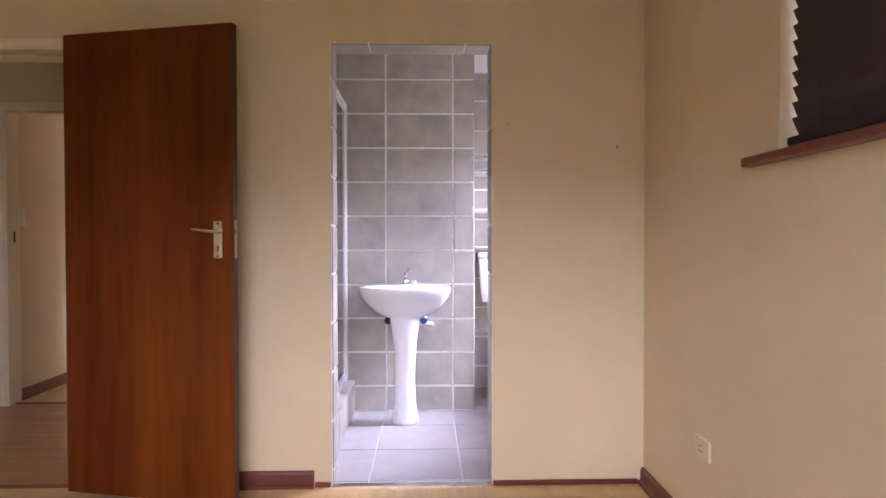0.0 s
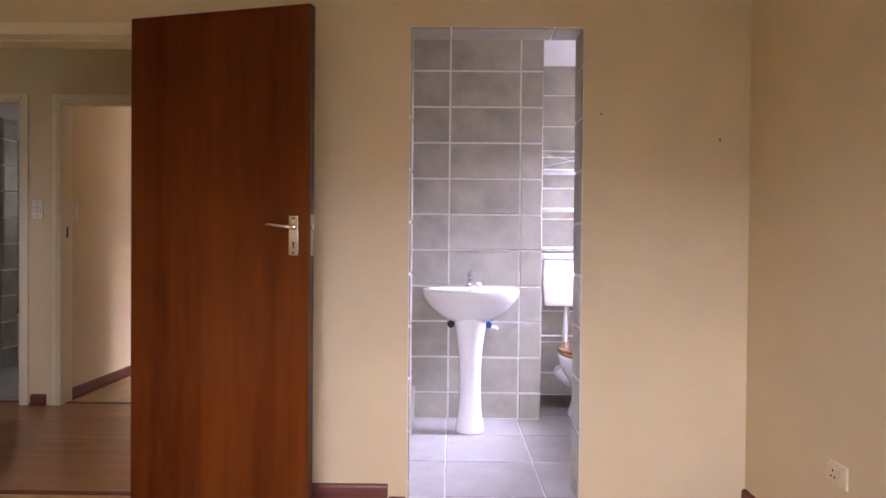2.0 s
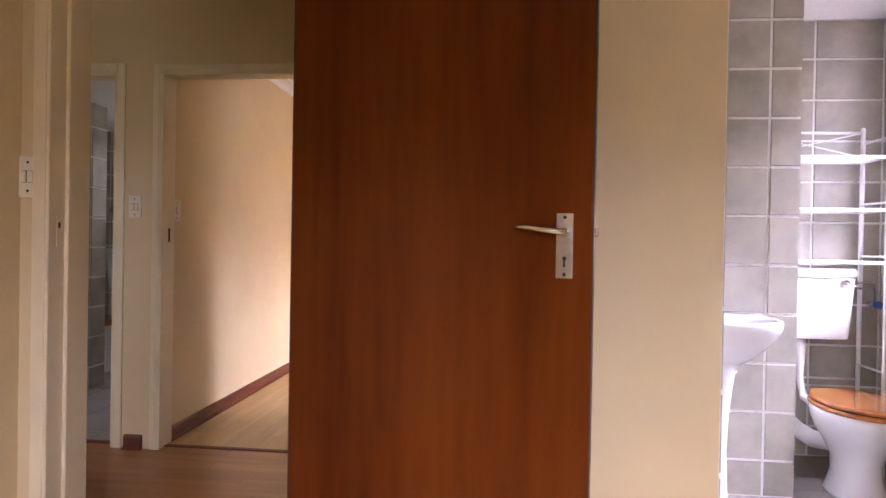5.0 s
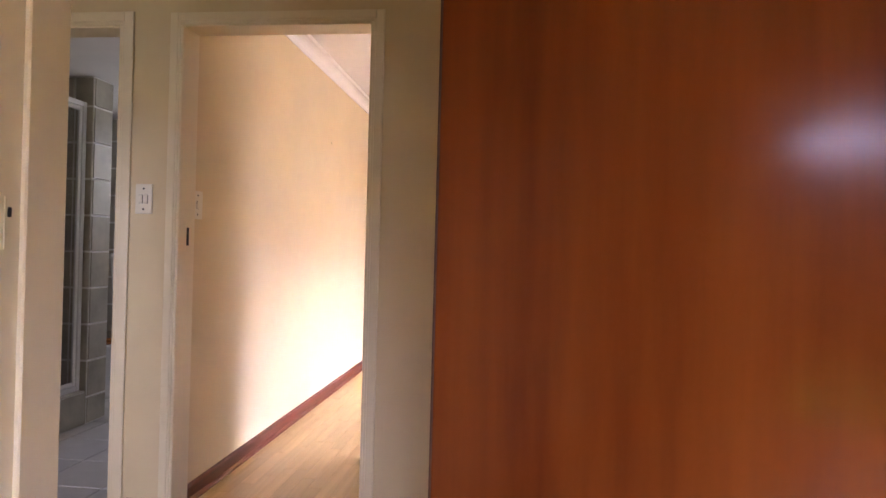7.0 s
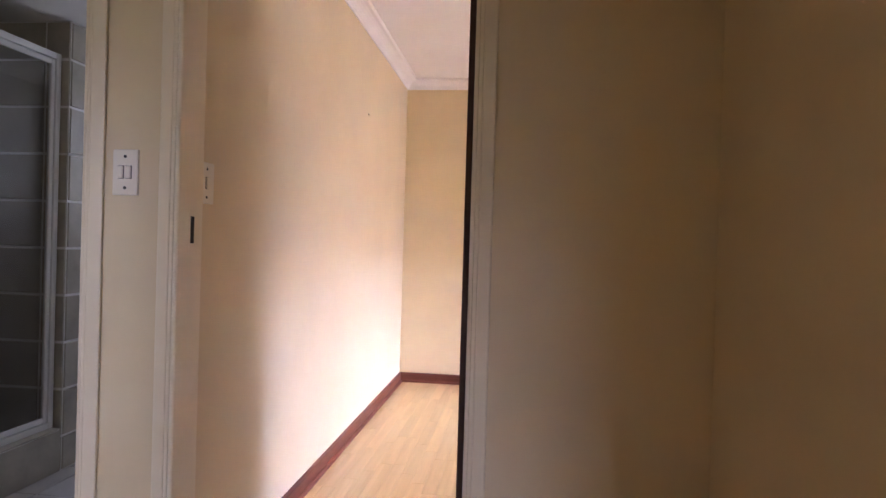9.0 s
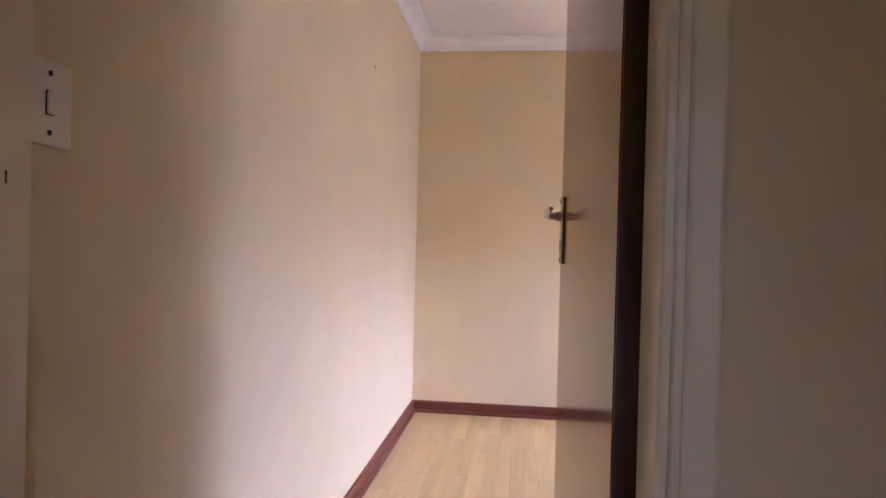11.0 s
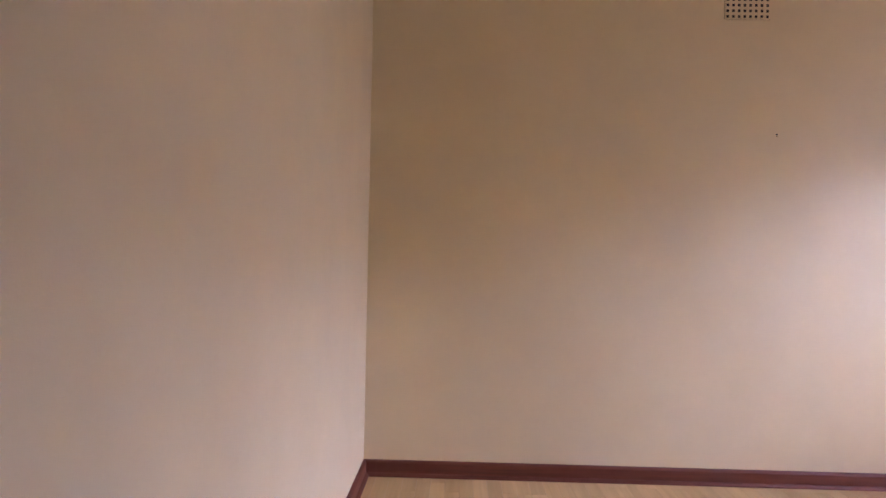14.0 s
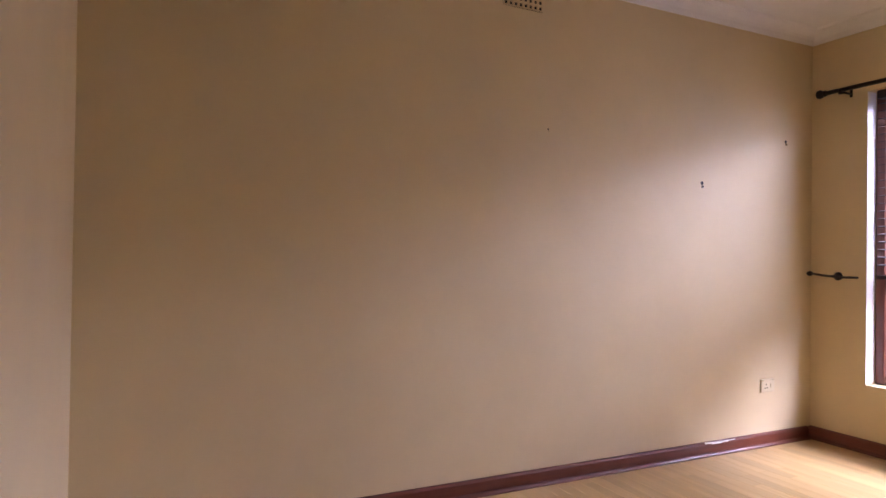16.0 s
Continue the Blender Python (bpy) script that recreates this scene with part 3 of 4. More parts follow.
def basin(m):
    """A pedestal wash basin; local y towards the wall, origin on the floor at the wall line."""
    root = thing("wash_basin", m, "white ceramic pedestal wash basin with a chrome mixer", "basin")
    bm = bmesh.new()
    rings = []
    top = 0.835
    for z, rx, ry, cy in ((top - 0.195, 0.085, 0.075, -0.235), (top - 0.185, 0.125, 0.10, -0.228), (top - 0.155, 0.185, 0.135, -0.215), (top - 0.115, 0.235, 0.170, -0.205),
                          (top - 0.07, 0.268, 0.200, -0.212), (top - 0.035, 0.283, 0.213, -0.215), (top - 0.012, 0.285, 0.215, -0.216), (top - 0.002, 0.280, 0.211, -0.216), (top, 0.270, 0.203, -0.216),
                          (top - 0.003, 0.250, 0.150, -0.245), (top - 0.015, 0.238, 0.140, -0.247), (top - 0.05, 0.215, 0.125, -0.245), (top - 0.10, 0.150, 0.095, -0.235), (top - 0.13, 0.05, 0.04, -0.225)):
        rings.append(oval(0, cy, z, rx, ry, 40, 1.4))
    add_loft(bm, rings)
    part("bowl", bm, CERAMIC, root)
    bm = bmesh.new()
    rings = [oval(0, -0.245, z, rx, ry, 28, 0.6) for z, rx, ry in ((0, 0.083, 0.085), (0.012, 0.086, 0.088), (0.03, 0.082, 0.084), (0.12, 0.068, 0.070), (0.28, 0.062, 0.064), (0.42, 0.066, 0.070), (0.54, 0.078, 0.082), (0.63, 0.092, 0.092), (0.675, 0.10, 0.095))]
    add_loft(bm, rings)
    part("pedestal", bm, CERAMIC, root)
    bm = bmesh.new()
    add_tube(bm, [(0, -0.045, top - 0.004), (0, -0.045, top + 0.006), (0, -0.045, top + 0.007), (0, -0.045, top + 0.055), (0, -0.045, top + 0.062)], [0.026, 0.026, 0.020, 0.018, 0.020], 16)
    add_tube(bm, [(0, -0.05, top + 0.030), (0, -0.09, top + 0.036), (0, -0.125, top + 0.030), (0, -0.135, top + 0.016)], [0.013, 0.011, 0.010, 0.009], 10)
    tap = part("mixer_tap", bm, CHROME, root, "chrome basin mixer")
    bm = bmesh.new()
    add_tube(bm, [(0, -0.045, top + 0.060), (0, -0.043, top + 0.075), (0.004, -0.060, top + 0.088), (0.012, -0.085, top + 0.100), (0.020, -0.11, top + 0.104)], [0.020, 0.017, 0.009, 0.007, 0.005], 10)
    part("lever", bm, CHROME, tap)
    bm = bmesh.new()
    add_tube(bm, [(0.055, -0.055, top - 0.002), (0.055, -0.055, top + 0.020), (0.055, -0.055, top + 0.026)], [0.017, 0.017, 0.010], 14)
    part("plug", bm, PIPE, root, "white rubber plug")
    part("overflow", tube([(0.0, -0.110, top - 0.022), (0.0, -0.118, top - 0.026)], 0.010, 12), CHROME, root)
    for sx, cap in ((-1, BLACK), (1, BLUE)):
        valve = part("stop_valve", tube([(sx * 0.115, -0.004, 0.605), (sx * 0.115, -0.02, 0.605), (sx * 0.115, -0.021, 0.605), (sx * 0.115, -0.075, 0.605)], [0.026, 0.026, 0.013, 0.013], 12), CHROME, root, "chrome stop valve")
        part("knob", tube([(sx * 0.115, -0.075, 0.605), (sx * 0.115, -0.080, 0.605), (sx * 0.115, -0.110, 0.605)], [0.016, 0.023, 0.020], 10), cap, valve)
        part("hose", tube([(sx * 0.115, -0.05, 0.605), (sx * 0.10, -0.05, 0.63), (sx * 0.06, -0.06, 0.66), (sx * 0.03, -0.06, 0.72)], 0.007, 8), BRAID, valve)
    part("drain_pipe", tube([(0.05, -0.01, 0.575), (0.165, -0.012, 0.575), (0.175, -0.012, 0.565)], 0.013, 10), PIPE, root)
    return root


basin(pose(1.052, NY, 0))


def toilet(m, label="white ceramic close toilet with a varnished wooden seat"):
    """A pan with a low wall cistern; local y towards the wall, origin on the floor at the wall."""
    root = thing("toilet", m, label, "toilet")
    bm = bmesh.new()
    rings = [oval(0.03, cy - 0.12, z, rx * 1.04, ry * 1.04, 36, 0.3) for z, rx, ry, cy in ((0, 0.115, 0.155, -0.43), (0.015, 0.118, 0.158, -0.43), (0.03, 0.108, 0.148, -0.43), (0.10, 0.088, 0.128, -0.425), (0.17, 0.088, 0.132, -0.42), (0.23, 0.112, 0.165, -0.42),
                                                                   (0.29, 0.148, 0.205, -0.43), (0.345, 0.172, 0.230, -0.44), (0.385, 0.180, 0.240, -0.445), (0.400, 0.178, 0.238, -0.445), (0.400, 0.140, 0.190, -0.45), (0.34, 0.12, 0.17, -0.45), (0.25, 0.07, 0.10, -0.44))]
    add_loft(bm, rings)
    part("pan", bm, CERAMIC, root)
    bm = bmesh.new()
    add_tube(bm, [(0, -0.40, 0.20), (-0.03, -0.26, 0.17), (-0.05, -0.14, 0.18), (-0.05, -0.02, 0.18)], [0.045, 0.043, 0.042, 0.042], 16)
    part("outlet", bm, PIPE, root, "white corrugated outlet pipe")
    for k in range(4):
        part("collar", tube([(-0.05, -0.10 + 0.02 * k, 0.18), (-0.05, -0.09 + 0.02 * k, 0.18)], 0.049, 16), PIPE, root)
    for nm, z0, z1, g in (("seat", 0.402, 0.424, 1.0), ("lid", 0.427, 0.447, 0.99)):
        bm = bmesh.new()
        e = 0.006
        add_loft(bm, [oval(0.03, -0.572, z0, 0.190 * g - e, 0.250 * g - e, 40, 0.5), oval(0.03, -0.572, z0 + e, 0.190 * g, 0.250 * g, 40, 0.5), oval(0.03, -0.572, z1 - e, 0.190 * g, 0.250 * g, 40, 0.5), oval(0.03, -0.572, z1, 0.190 * g - e, 0.250 * g - e, 40, 0.5)])
        part(nm, bm, SEAT, root, "varnished orange-brown wooden " + nm)
    for sx in (-0.07, 0.07):
        part("seat_hinge", tube([(sx + 0.01, -0.33, 0.43), (sx + 0.05, -0.33, 0.43)], 0.011, 10), CHROME, root)
    bm = bmesh.new()
    add_loft(bm, [oval(0, -0.095, z, rx, ry, 36, 0, 7) for z, rx, ry in ((0.665, 0.178, 0.072), (0.672, 0.186, 0.080), (0.80, 0.198, 0.086), (0.985, 0.212, 0.092))])
    tank = part("cistern", bm, CERAMIC, root, "white low wall cistern")
    bm = bmesh.new()
    add_loft(bm, [oval(0, -0.095, z, rx, ry, 36, 0, 7) for z, rx, ry in ((0.987, 0.215, 0.094), (0.990, 0.221, 0.099), (1.022, 0.220, 0.098), (1.034, 0.208, 0.088))])
    part("cistern_lid", bm, CERAMIC, tank)
    bm = bmesh.new()
    add_tube(bm, [(0.145, -0.180, 0.965), (0.145, -0.205, 0.965)], 0.016, 12)
    add_tube(bm, [(0.145, -0.200, 0.965), (0.175, -0.212, 0.950), (0.21, -0.215, 0.935)], [0.008, 0.007, 0.006], 8)
    part("flush_lever", bm, CHROME, tank)
    part("flush_pipe", tube([(-0.02, -0.09, 0.67), (-0.02, -0.09, 0.62), (-0.024, -0.09, 0.55), (-0.034, -0.10, 0.46), (-0.03, -0.15, 0.36), (0, -0.33, 0.32)], 0.021, 12), PIPE, root)
    part("supply_pipe", tube([(0.21, -0.09, 0.955), (0.30, -0.09, 0.965), (0.345, -0.08, 0.950), (0.36, -0.06, 0.88), (0.36, -0.05, 0.85)], 0.006, 8), CHROME, root)
    v = part("stop_valve", tube([(0.36, 0.0, 0.845), (0.36, -0.075, 0.845)], 0.014, 12), CHROME, root)
    part("knob", tube([(0.36, -0.075, 0.845), (0.36, -0.10, 0.845)], 0.021, 10), BLUE, v)
    return root


toilet(pose(1.78, RY - 0.001, 0))


def shelf_rack(m):
    """A white over-cistern rack: four tube posts, slatted shelves, crossed back wires."""
    root = thing("shelf_rack", m, "white tubular metal shelf rack standing over the toilet cistern", "shelf rack")
    W, D, H = 0.56, 0.235, 1.78
    for x in (0, W):
        for y, h in ((0, H), (-D, H - 0.03)):
            part("post", tube([(x, y, 0), (x, y, h), (x, y, h + 0.006)], [0.0115, 0.0115, 0.006], 12), POWDER, root)
    for z in (1.07, 1.335, 1.60):
        bm = bmesh.new()
        for y in (0, -D):
            add_tube(bm, [(0, y, z), (W, y, z)], 0.008, 8)
        for x in (0, W):
            add_tube(bm, [(x, 0, z), (x, -D, z)], 0.007, 8)
        sh = part("shelf", bm, POWDER, root)
        for k in range(1, 9):
            part("slat", tube([(0.008, -D * k / 9, z + 0.003), (W - 0.008, -D * k / 9, z + 0.003)], 0.0038, 6), POWDER, sh)
    for x in (0, W):
        for z in (1.10, 1.375, 1.70, 0.52):
            part("side_rail", tube([(x, 0, z), (x, -D, z)], 0.006, 8), POWDER, root)
    part("top_rail", tube([(0, 0, H - 0.02), (W, 0, H - 0.02)], 0.007, 8), POWDER, root)
    part("cross_wire", tube([(0, 0, 1.63), (W, 0, H - 0.02)], 0.004, 6), POWDER, root)
    part("cross_wire", tube([(0, 0.008, H - 0.02), (W, 0.008, 1.63)], 0.004, 6), POWDER, root)
    part("back_rail", tube([(0, 0, 0.44), (W, 0, 0.44)], 0.007, 8), POWDER, root)
    return root


shelf_rack(pose(1.512, RY - 0.045, 0))


# ---------------------------------------------------------------- windows
def window(name, m, w, h, mullions, transoms, label, frame_material=FRAME, depth=0.06):
    """A framed window: local x across, z up, set in y; panes between the bars."""
    root = tagged(new(name), label, "window", kind="structure")
    root.matrix_world = m
    t = 0.05
    part("window_frame", box(0, 0, 0, t, depth, h, 0.004), frame_material, root)
    part("window_frame", box(w - t, 0, 0, w, depth, h, 0.004), frame_material, root)
    part("window_frame", box(t, 0.001, 0, w - t, depth - 0.001, t, 0.004), frame_material, root)
    part("window_frame", box(t, 0.001, h - t, w - t, depth - 0.001, h, 0.004), frame_material, root)
    xs = [t, *mullions, w - t]
    for x in mullions:
        part("mullion", box(x - 0.025, 0.002, t, x + 0.025, depth - 0.002, h - t, 0.003), frame_material, root)
    zs = [t, *transoms, h - t]
    for z in transoms:
        for a, b in zip(xs, xs[1:]):
            part("transom", box(a + (0.025 if a != t else 0), 0.003, z - 0.022, b - (0.025 if b != w - t else 0), depth - 0.003, z + 0.022, 0.003), frame_material, root)
    for a, b in zip(xs, xs[1:]):
        for c, d in zip(zs, zs[1:]):
            pane = part("pane", box(a - 0.004, depth * 0.5, c - 0.004, b + 0.004, depth * 0.5 + 0.004, d + 0.004), GLASS, root)
            pane.visible_shadow = False
    return root


def blind(name, m, w, drop, tilt, label, slat=0.050, pitch=0.043, material=BLIND):
    """A slatted blind hanging down from its head rail: local x across, y out of the room."""
    root = thing(name, m, label, "blind")
    part("head_rail", box(0, -0.028, -0.045, w, 0.028, 0.0, 0.003), material, root)
    n = int((drop - 0.07) / pitch)
    me = None
    for k in range(n):
        bm = box(0, -slat / 2, -0.0015, w, slat / 2, 0.0015)
        if me is None:
            ob = part("slat", bm, material, root)
            me = ob.data
        else:
            bm.free()
            ob = new("slat", me)
            ob.parent = root
        ob.matrix_parent_inverse = Matrix.Identity(4)
        ob.matrix_basis = pose(random.uniform(-0.002, 0.002), 0, -0.07 - k * pitch, tilt + random.uniform(-1.5, 1.5), 0, 0)
    part("bottom_rail", box(0, -0.026, -drop - 0.012, w, 0.026, -drop + 0.012, 0.003), material, root)
    for x in (0.16, w / 2, w - 0.16):
        part("cord", tube([(x, -0.027, -0.04), (x, -0.027, -drop)], 0.0007, 5), material, root)
    return root


window("window_1", pose(RX + 0.12, 2.088, 1.377, 0, 0, -90), 1.336, 0.871, [0.668], [], "red-brown timber window high in the wall")
blind("venetian_blind", pose(RX + 0.040, 2.078, 2.245, 0, 0, -90), 1.318, 0.845, -66, "dark brown timber venetian blind, lowered and closed")
structure("window_sill_1", box(RX - 0.040, 0.60, 1.345, RX + 0.002, 2.235, 1.374, 0.006, 2), FRAME, "dark red-brown timber window sill", "window sill")
structure("window_sill_1b", box(RX + 0.002, 0.752, 1.3755, RX + 0.12, 2.088, 1.380), FRAME, "dark red-brown timber sill board", "window sill")
window("window_2", pose(RX + 0.10, 7.843, 0.380, 0, 0, -90), 1.791, 1.648, [0.60, 1.20], [0.58], "tall red-brown timber window, white daylight behind it")
blind("venetian_blind", pose(RX + 0.062, 7.805, 2.025, 0, 0, -90), 1.72, 1.04, 8, "dark brown timber venetian blind, half lowered")
window("window_3", pose(RX + 0.13, EW[1] - 0.002, EW[2] + 0.002, 0, 0, -90), 0.776, 0.956, [], [0.62], "small timber bathroom window")
window("window_4", pose(-2.748, 7.19, 1.202), 0.796, 0.846, [0.40], [], "small bathroom window")
# unseen window, added to let light into the hall
window("window_5", pose(-3.078, 0.90, 0.942), 1.316, 1.116, [0.658], [], "unseen timber window added to light the hall")
window("garden_door", pose(-0.247, -1.14, 0.022), 2.014, 2.036, [1.007], [], "glazed garden door", POWDER)
structure("window_reveal", box(RX + 0.0185, 7.8435, 0.387, RX + 0.098, 7.8485, 2.028), CEILING, "white painted window reveal", "reveal")


# ---------------------------------------------------------------- plates, vent, rod
def switch_plate(name, m, rockers, label, w=0.072, h=0.122):
    """A wall plate: local x across, z up, face to -y."""
    root = thing(name, m, label, "light switch")
    part("plate", box(-w / 2, -0.008, -h / 2, w / 2, 0, h / 2, 0.003, 2), PLASTIC, root)
    for k in range(rockers):
        x = (k - (rockers - 1) / 2) * 0.022
        part("rocker_well", box(x - 0.0082, -0.0086, -0.0176, x + 0.0082, -0.0075, 0.0176), BLACK, root)
        part("rocker", box(x - 0.007, -0.013, -0.0165, x + 0.007, -0.008, 0.0165, 0.002), PLASTIC, root)
    for z in (-0.042, 0.042):
        part("screw", tube([(0, -0.0078, z), (0, -0.0092, z)], 0.0042, 8), BLACK, root)
    return root


def socket_plate(m, label, w=0.112, h=0.074):
    root = thing("wall_socket", m, label, "wall socket")
    part("plate", box(-w / 2, -0.009, -h / 2, w / 2, 0, h / 2, 0.003, 2), SOCKET, root)
    for dx, dz in ((-0.022, -0.014), (-0.004, -0.014), (-0.013, 0.006)):
        part("pin_hole", tube([(dx, -0.0088, dz), (dx, -0.0096, dz)], 0.0042, 8), BLACK, root)
    part("rocker", box(0.018, -0.013, -0.012, 0.032, -0.008, 0.012, 0.002), SOCKET, root)
    for x in (-0.042, 0.042):
        part("screw", tube([(x, -0.0088, 0.03), (x, -0.0098, 0.03)], 0.003, 6), NICKEL, root)
    return root


switch_plate("light_switch", pose(-1.798, HB, 1.297), 2, "cream double light switch on the hall wall")
switch_plate("light_switch", pose(BX, 4.863, 1.290, 0, 0, 90), 1, "cream single light switch beside the door frame", 0.090)
switch_plate("light_switch", pose(-1.222, WA, 1.304), 2, "cream double light switch beside the door frame", 0.060)
socket_plate(pose(RX, 2.565, 0.372, 0, 0, -90), "cream wall socket low on the wall")
socket_plate(pose(1.815, BY, 0.346), "cream wall socket low on the wall")


def vent(m):
    """A plaster air brick: bars crossing in front of a black sheet painted as the shaded hollow."""
    root = thing("air_vent", m, "cream painted air brick with rows of square holes", "vent")
    W, H, n, k = 0.215, 0.135, 8, 5
    part("backing", box(0, -0.002, 0, W, -0.0005, H), BLACK, root)
    for i in range(n + 1):
        x = W * i / n
        part("bar", box(max(0, x - 0.006), -0.008, 0, min(W, x + 0.006), -0.002, H), PAINT, root)
    for j in range(k + 1):
        z = H * j / k
        part("bar", box(0, -0.0076, max(0, z - 0.006), W, -0.0022, min(H, z + 0.006)), PAINT, root)
    return root


vent(pose(0.008, BY, 2.226))


def curtain_rod(x, y0, y1, z):
    root = thing("curtain_rod", pose(x, y1, z), "black-brown iron curtain rod with ball ends above the window", "curtain rod")
    L = y1 - y0
    part("rod", tube([(0, -L + 0.04, 0), (0, -0.04, 0)], 0.0125, 12), IRON, root)
    for s in (0, -L):
        d = 1 if s == 0 else -1
        part("finial", tube([(0, s - d * 0.045, 0), (0, s - d * 0.040, 0), (0, s - d * 0.034, 0), (0, s - d * 0.03, 0), (0, s - d * 0.022, 0), (0, s - d * 0.010, 0), (0, s + d * 0.004, 0), (0, s + d * 0.012, 0), (0, s + d * 0.016, 0)],
                            [0.013, 0.018, 0.018, 0.012, 0.020, 0.026, 0.024, 0.014, 0.003], 14), IRON, root)
    for s in (-0.13, -L + 0.13):
        bm = bmesh.new()
        add_tube(bm, [(0, s, -0.012), (0.04, s, -0.012), (RX + 0.017 - x, s, -0.012)], 0.007, 8)
        add_tube(bm, [(RX + 0.017 - x, s, -0.03), (RX + 0.017 - x, s, 0.012)], 0.008, 8)
        add_tube(bm, [(0, s - 0.01, -0.008), (0, s + 0.01, -0.008)], 0.017, 12)
        part("bracket", bm, IRON, root)
    return root


curtain_rod(RX - 0.076, 5.80, 8.065, 2.045)
hook = thing("curtain_holdback", pose(RX + 0.018, 8.0, 0.982), "black-brown iron curtain holdback beside the window", "holdback")
part("mount", tube([(0, 0, 0), (-0.012, 0, 0), (-0.014, 0, 0), (-0.06, 0, 0)], [0.024, 0.024, 0.010, 0.008], 12), IRON, hook)
part("arm", tube([(-0.06, 0.12, 0.012), (-0.062, 0.06, 0.004), (-0.06, 0.0, 0.0), (-0.06, -0.06, -0.004), (-0.045, -0.11, -0.004), (-0.02, -0.12, -0.004)], 0.007, 10), IRON, hook)
part("ball", tube([(-0.06, 0.118, 0.012), (-0.06, 0.122, 0.012), (-0.06, 0.135, 0.012), (-0.06, 0.148, 0.012), (-0.06, 0.152, 0.012)], [0.004, 0.012, 0.016, 0.012, 0.004], 12), IRON, hook)


def wall_plug(m, label, size=0.006):
    root = thing("wall_plug", m, label, "wall plug")
    part("collar", tube([(0, 0.002, 0), (0, -0.003, 0)], size, 8), BLACK, root)
    part("screw", tube([(0, -0.002, -size * 2.0), (0, -0.006, -size * 2.0)], size * 0.9, 8), NICKEL, root)
    return root


wall_plug(pose(1.28, BY, 1.485), "dark wall plug with a screw", 0.010)
wall_plug(pose(1.961, BY, 1.772), "dark wall plug with a screw", 0.008)
wall_plug(pose(0.266, BY, 1.679), "small dark nail hole in the wall", 0.004)
wall_plug(pose(BX, 6.863, 1.908, 0, 0, 90), "small dark nail hole in the wall", 0.004)
wall_plug(pose(2.06, WA, 1.551), "small dark nail hole in the wall", 0.004)
wall_plug(pose(1.56, WA, 1.655), "small dark nail hole in the wall", 0.003)


# ---------------------------------------------------------------- hall bathroom
SX, SY0, SY1 = -2.87, 4.83, 5.84
shower_curb(pose(SX - 0.112, SY0, 0), SY1 - SY0, "low tiled shower kerb")
shower_door(pose(SX - 0.055, SY0 + 0.004, 0.208), SY1 - SY0 - 0.008, 1.76, "white-framed glass shower screen on a tiled kerb")
bath_nib = wall("wall_shower_end", 0, -3.78, SX - 0.006, SY1 + 0.008, SY1 + 0.19, 0, 2.13, material=GROUT, label="tiled end wall of the shower")
tiles(bath_nib, pose(SX - 0.006, SY1 + 0.008, 0, 0, 0, 90), [0, 0.182], lines(0, 2.13, 0.165, 0.223))
tiles(bath_nib, pose(0, SY1 + 0.008, 0), lines(-3.78, SX, -3.0, 0.44), lines(0, 2.13, 0.165, 0.223))
tiles(bath_left, pose(-3.78, HBB, 0, 0, 0, 90), lines(0, 7.10 - HBB, 0.3, 0.44), ROWS)
tiles(bath_far, pose(0, 7.10, 0), lines(-3.78, BX - 0.14, -2.75, 0.40), ROWS, skip=lambda u, v: -2.75 < u < -1.95 and 1.2 < v < 2.05)

toilet(pose(-3.27, 7.099, 0), "white ceramic toilet with a wooden seat by the far bathroom wall")
robe = thing("robe_hook", pose(-3.53, 7.092, 1.39), "small chrome robe hook on the tiles", "hook")
part("rose", tube([(0, 0.0, 0), (0, -0.008, 0)], 0.02, 12), CHROME, robe)
part("peg", tube([(0, -0.008, 0), (0, -0.04, 0.0), (0, -0.055, 0.02)], [0.007, 0.006, 0.009], 8), CHROME, robe)

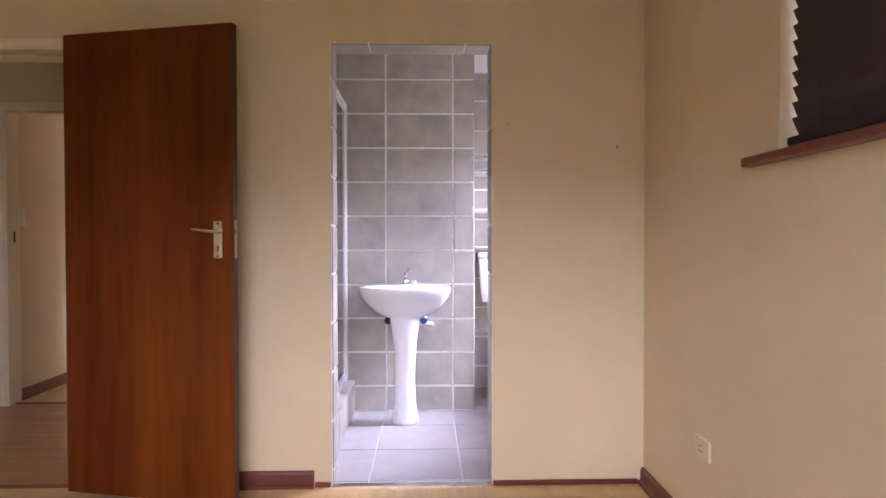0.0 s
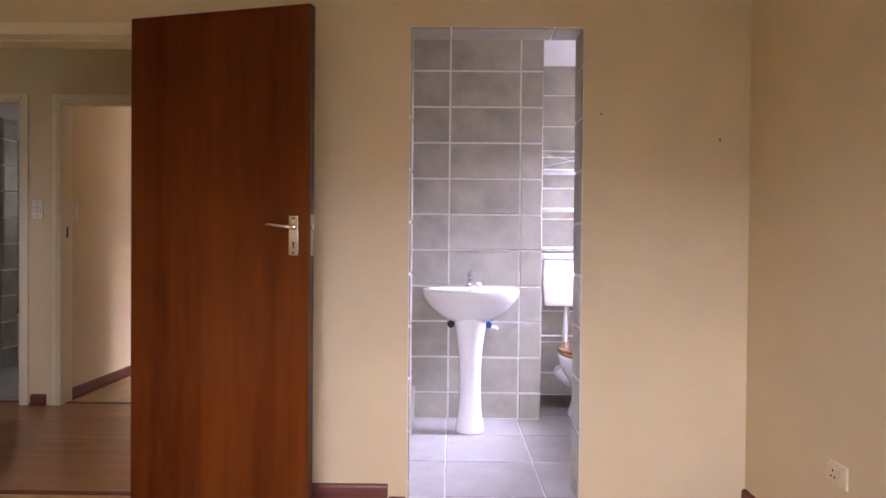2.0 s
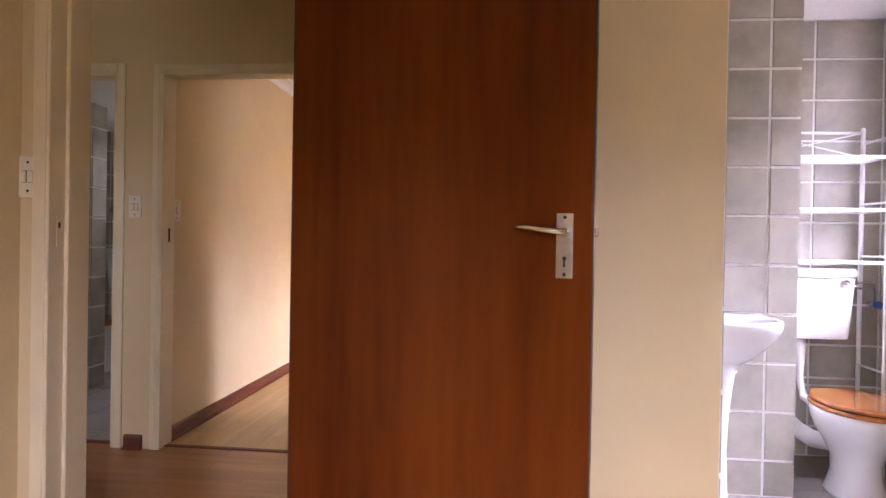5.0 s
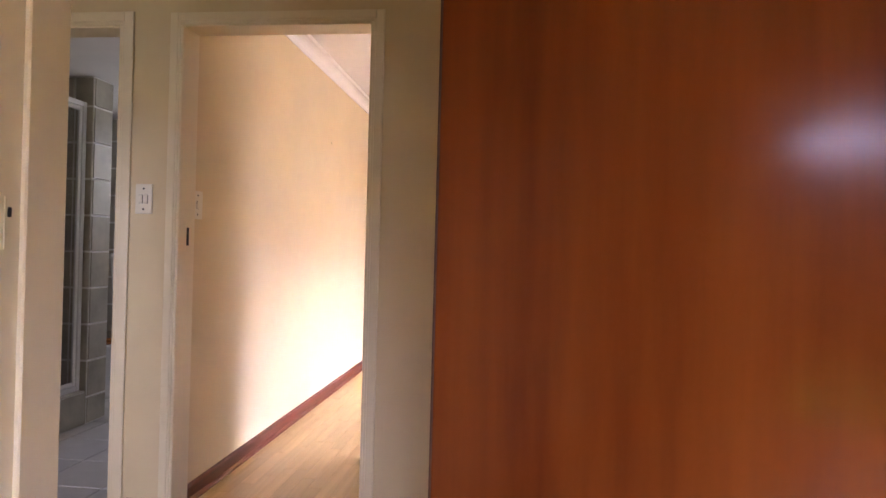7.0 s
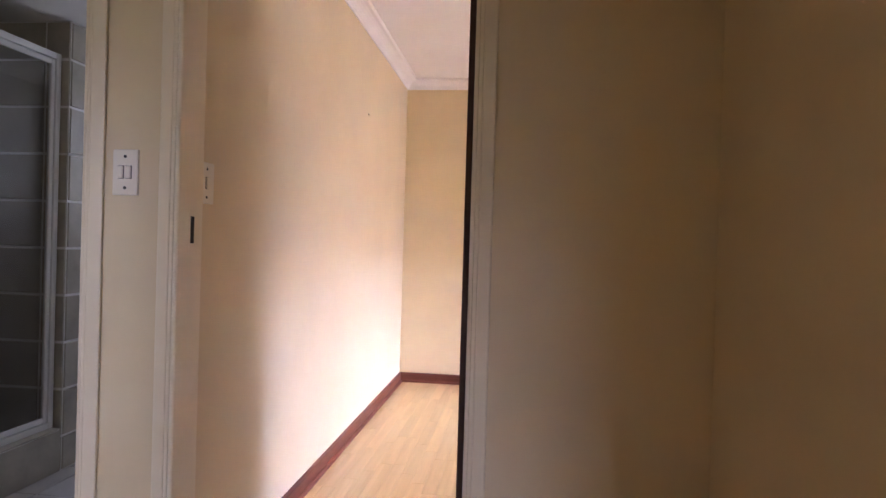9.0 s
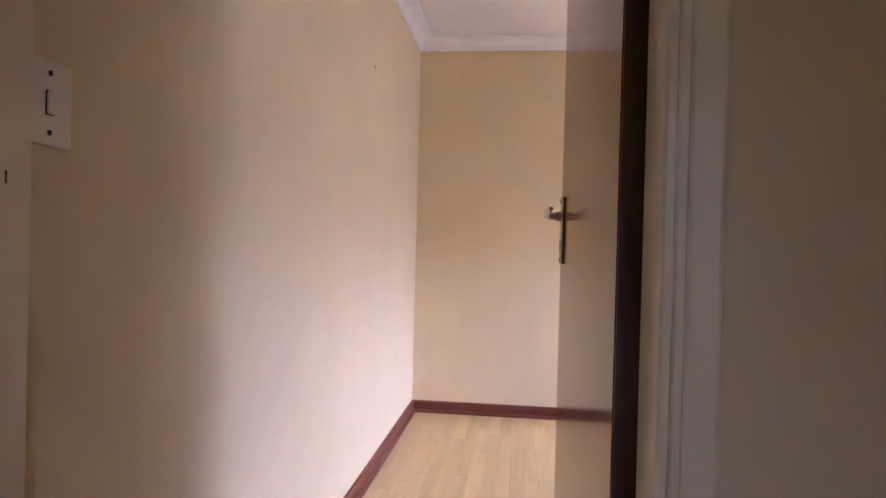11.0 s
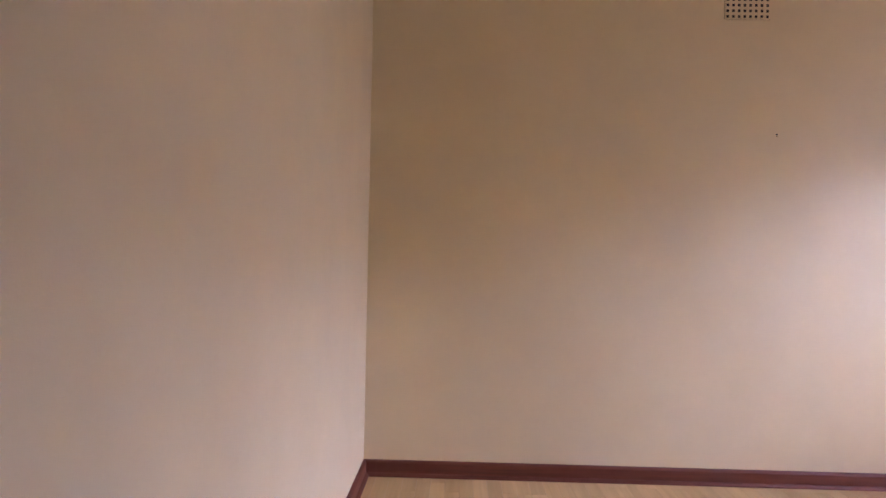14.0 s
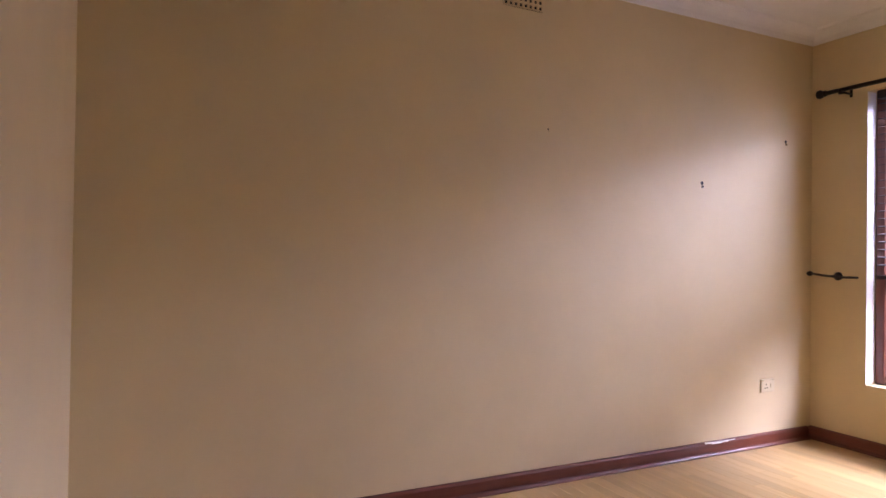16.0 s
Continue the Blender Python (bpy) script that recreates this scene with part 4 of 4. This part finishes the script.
# ---------------------------------------------------------------- garden
def hedge(m, length, height):
    root = thing("hedge", m, "dense green garden hedge on the lawn, screening the low sky", "hedge")
    rnd = random.Random(4)
    part("core", box(0.1, -0.2, 0.0, length - 0.1, 0.2, height - 0.35, 0.12, 2), LEAF, root)
    bm = bmesh.new()
    for _ in range(9000):
        c = Vector((rnd.uniform(0, length), rnd.gauss(0, 0.26), 0.05 + (height - 0.05) * rnd.random() ** 0.8))
        q = Euler((rnd.uniform(0, 6.3), rnd.uniform(0, 6.3), rnd.uniform(0, 6.3))).to_matrix()
        s = rnd.uniform(0.05, 0.11)
        bm.faces.new([bm.verts.new(c + q @ Vector(p)) for p in ((-s, 0, 0), (0, -s * 0.4, 0), (s, 0, 0), (0, s * 0.4, 0))])
    tagged(part("leaves", bm, LEAF, root), kind="stuff")
    for k in range(6):
        part("stem", tube([(length * (k + 0.5) / 6, 0, 0), (length * (k + 0.5) / 6 + 0.1, 0.03, 0.7), (length * (k + 0.5) / 6, 0, 1.3)], [0.03, 0.02, 0.008], 6), FRAME, root)
    return root


hedge(pose(-4.5, -4.8, -0.16), 11.0, 2.45)
# this one is unseen, added to block low sky outside the second bedroom
hedge(pose(7.0, 1.0, -0.16, 0, 0, 90), 12.0, 2.9)


# ---------------------------------------------------------------- floor boards
plank_meshes = {}


def plank(parent, x0, y0, x1, y1, material, name="plank"):
    w, l = round(x1 - x0 - 0.0007, 4), round(y1 - y0 - 0.0007, 4)
    if w < 0.01 or l < 0.01:
        return
    key = (w, l, material.name)
    if key not in plank_meshes:
        bm = box(0, 0, -0.009, w, l, 0.0, 0.00035)
        me = bpy.data.meshes.new("plank")
        bm.to_mesh(me)
        bm.free()
        me.materials.append(material)
        plank_meshes[key] = me
    ob = new(name, plank_meshes[key])
    ob.parent = parent
    ob.matrix_world = pose(x0 + 0.00035, y0 + 0.00035, 0)


def boards(parent, x0, y0, x1, y1, along, width, length, material, seed):
    """Boards with staggered ends, along x (0) or y (1)."""
    rnd = random.Random(seed)
    a0, a1, b0, b1 = (y0, y1, x0, x1) if along == 1 else (x0, x1, y0, y1)
    b = b0
    while b < b1 - 0.004:
        e = min(b + width, b1)
        a = a0
        nxt = a0 + length * rnd.choice((0.25, 0.5, 0.75, 1.0))
        while a < a1 - 0.004:
            q = min(nxt, a1)
            plank(parent, *((b, a, e, q) if along == 1 else (a, b, q, e)), material)
            a, nxt = q, q + length
        b = e


boards(floor_two, BX, HB + 0.086, RX + 0.018, BY, 1, 0.066, 0.46, OAK, 3)
boards(floor_hall, -3.28, WA + 0.056, -0.276, HB + 0.05, 0, 0.098, 0.9, HALLOAK, 5)
boards(floor_bed, -1.25, 1.2, RX, WA + 0.02, 0, 0.098, 0.9, OAK, 7)
boards(floor_bed, -1.25, -1.0, RX, 1.2, 0, 0.20, 1.2, OAK, 8)
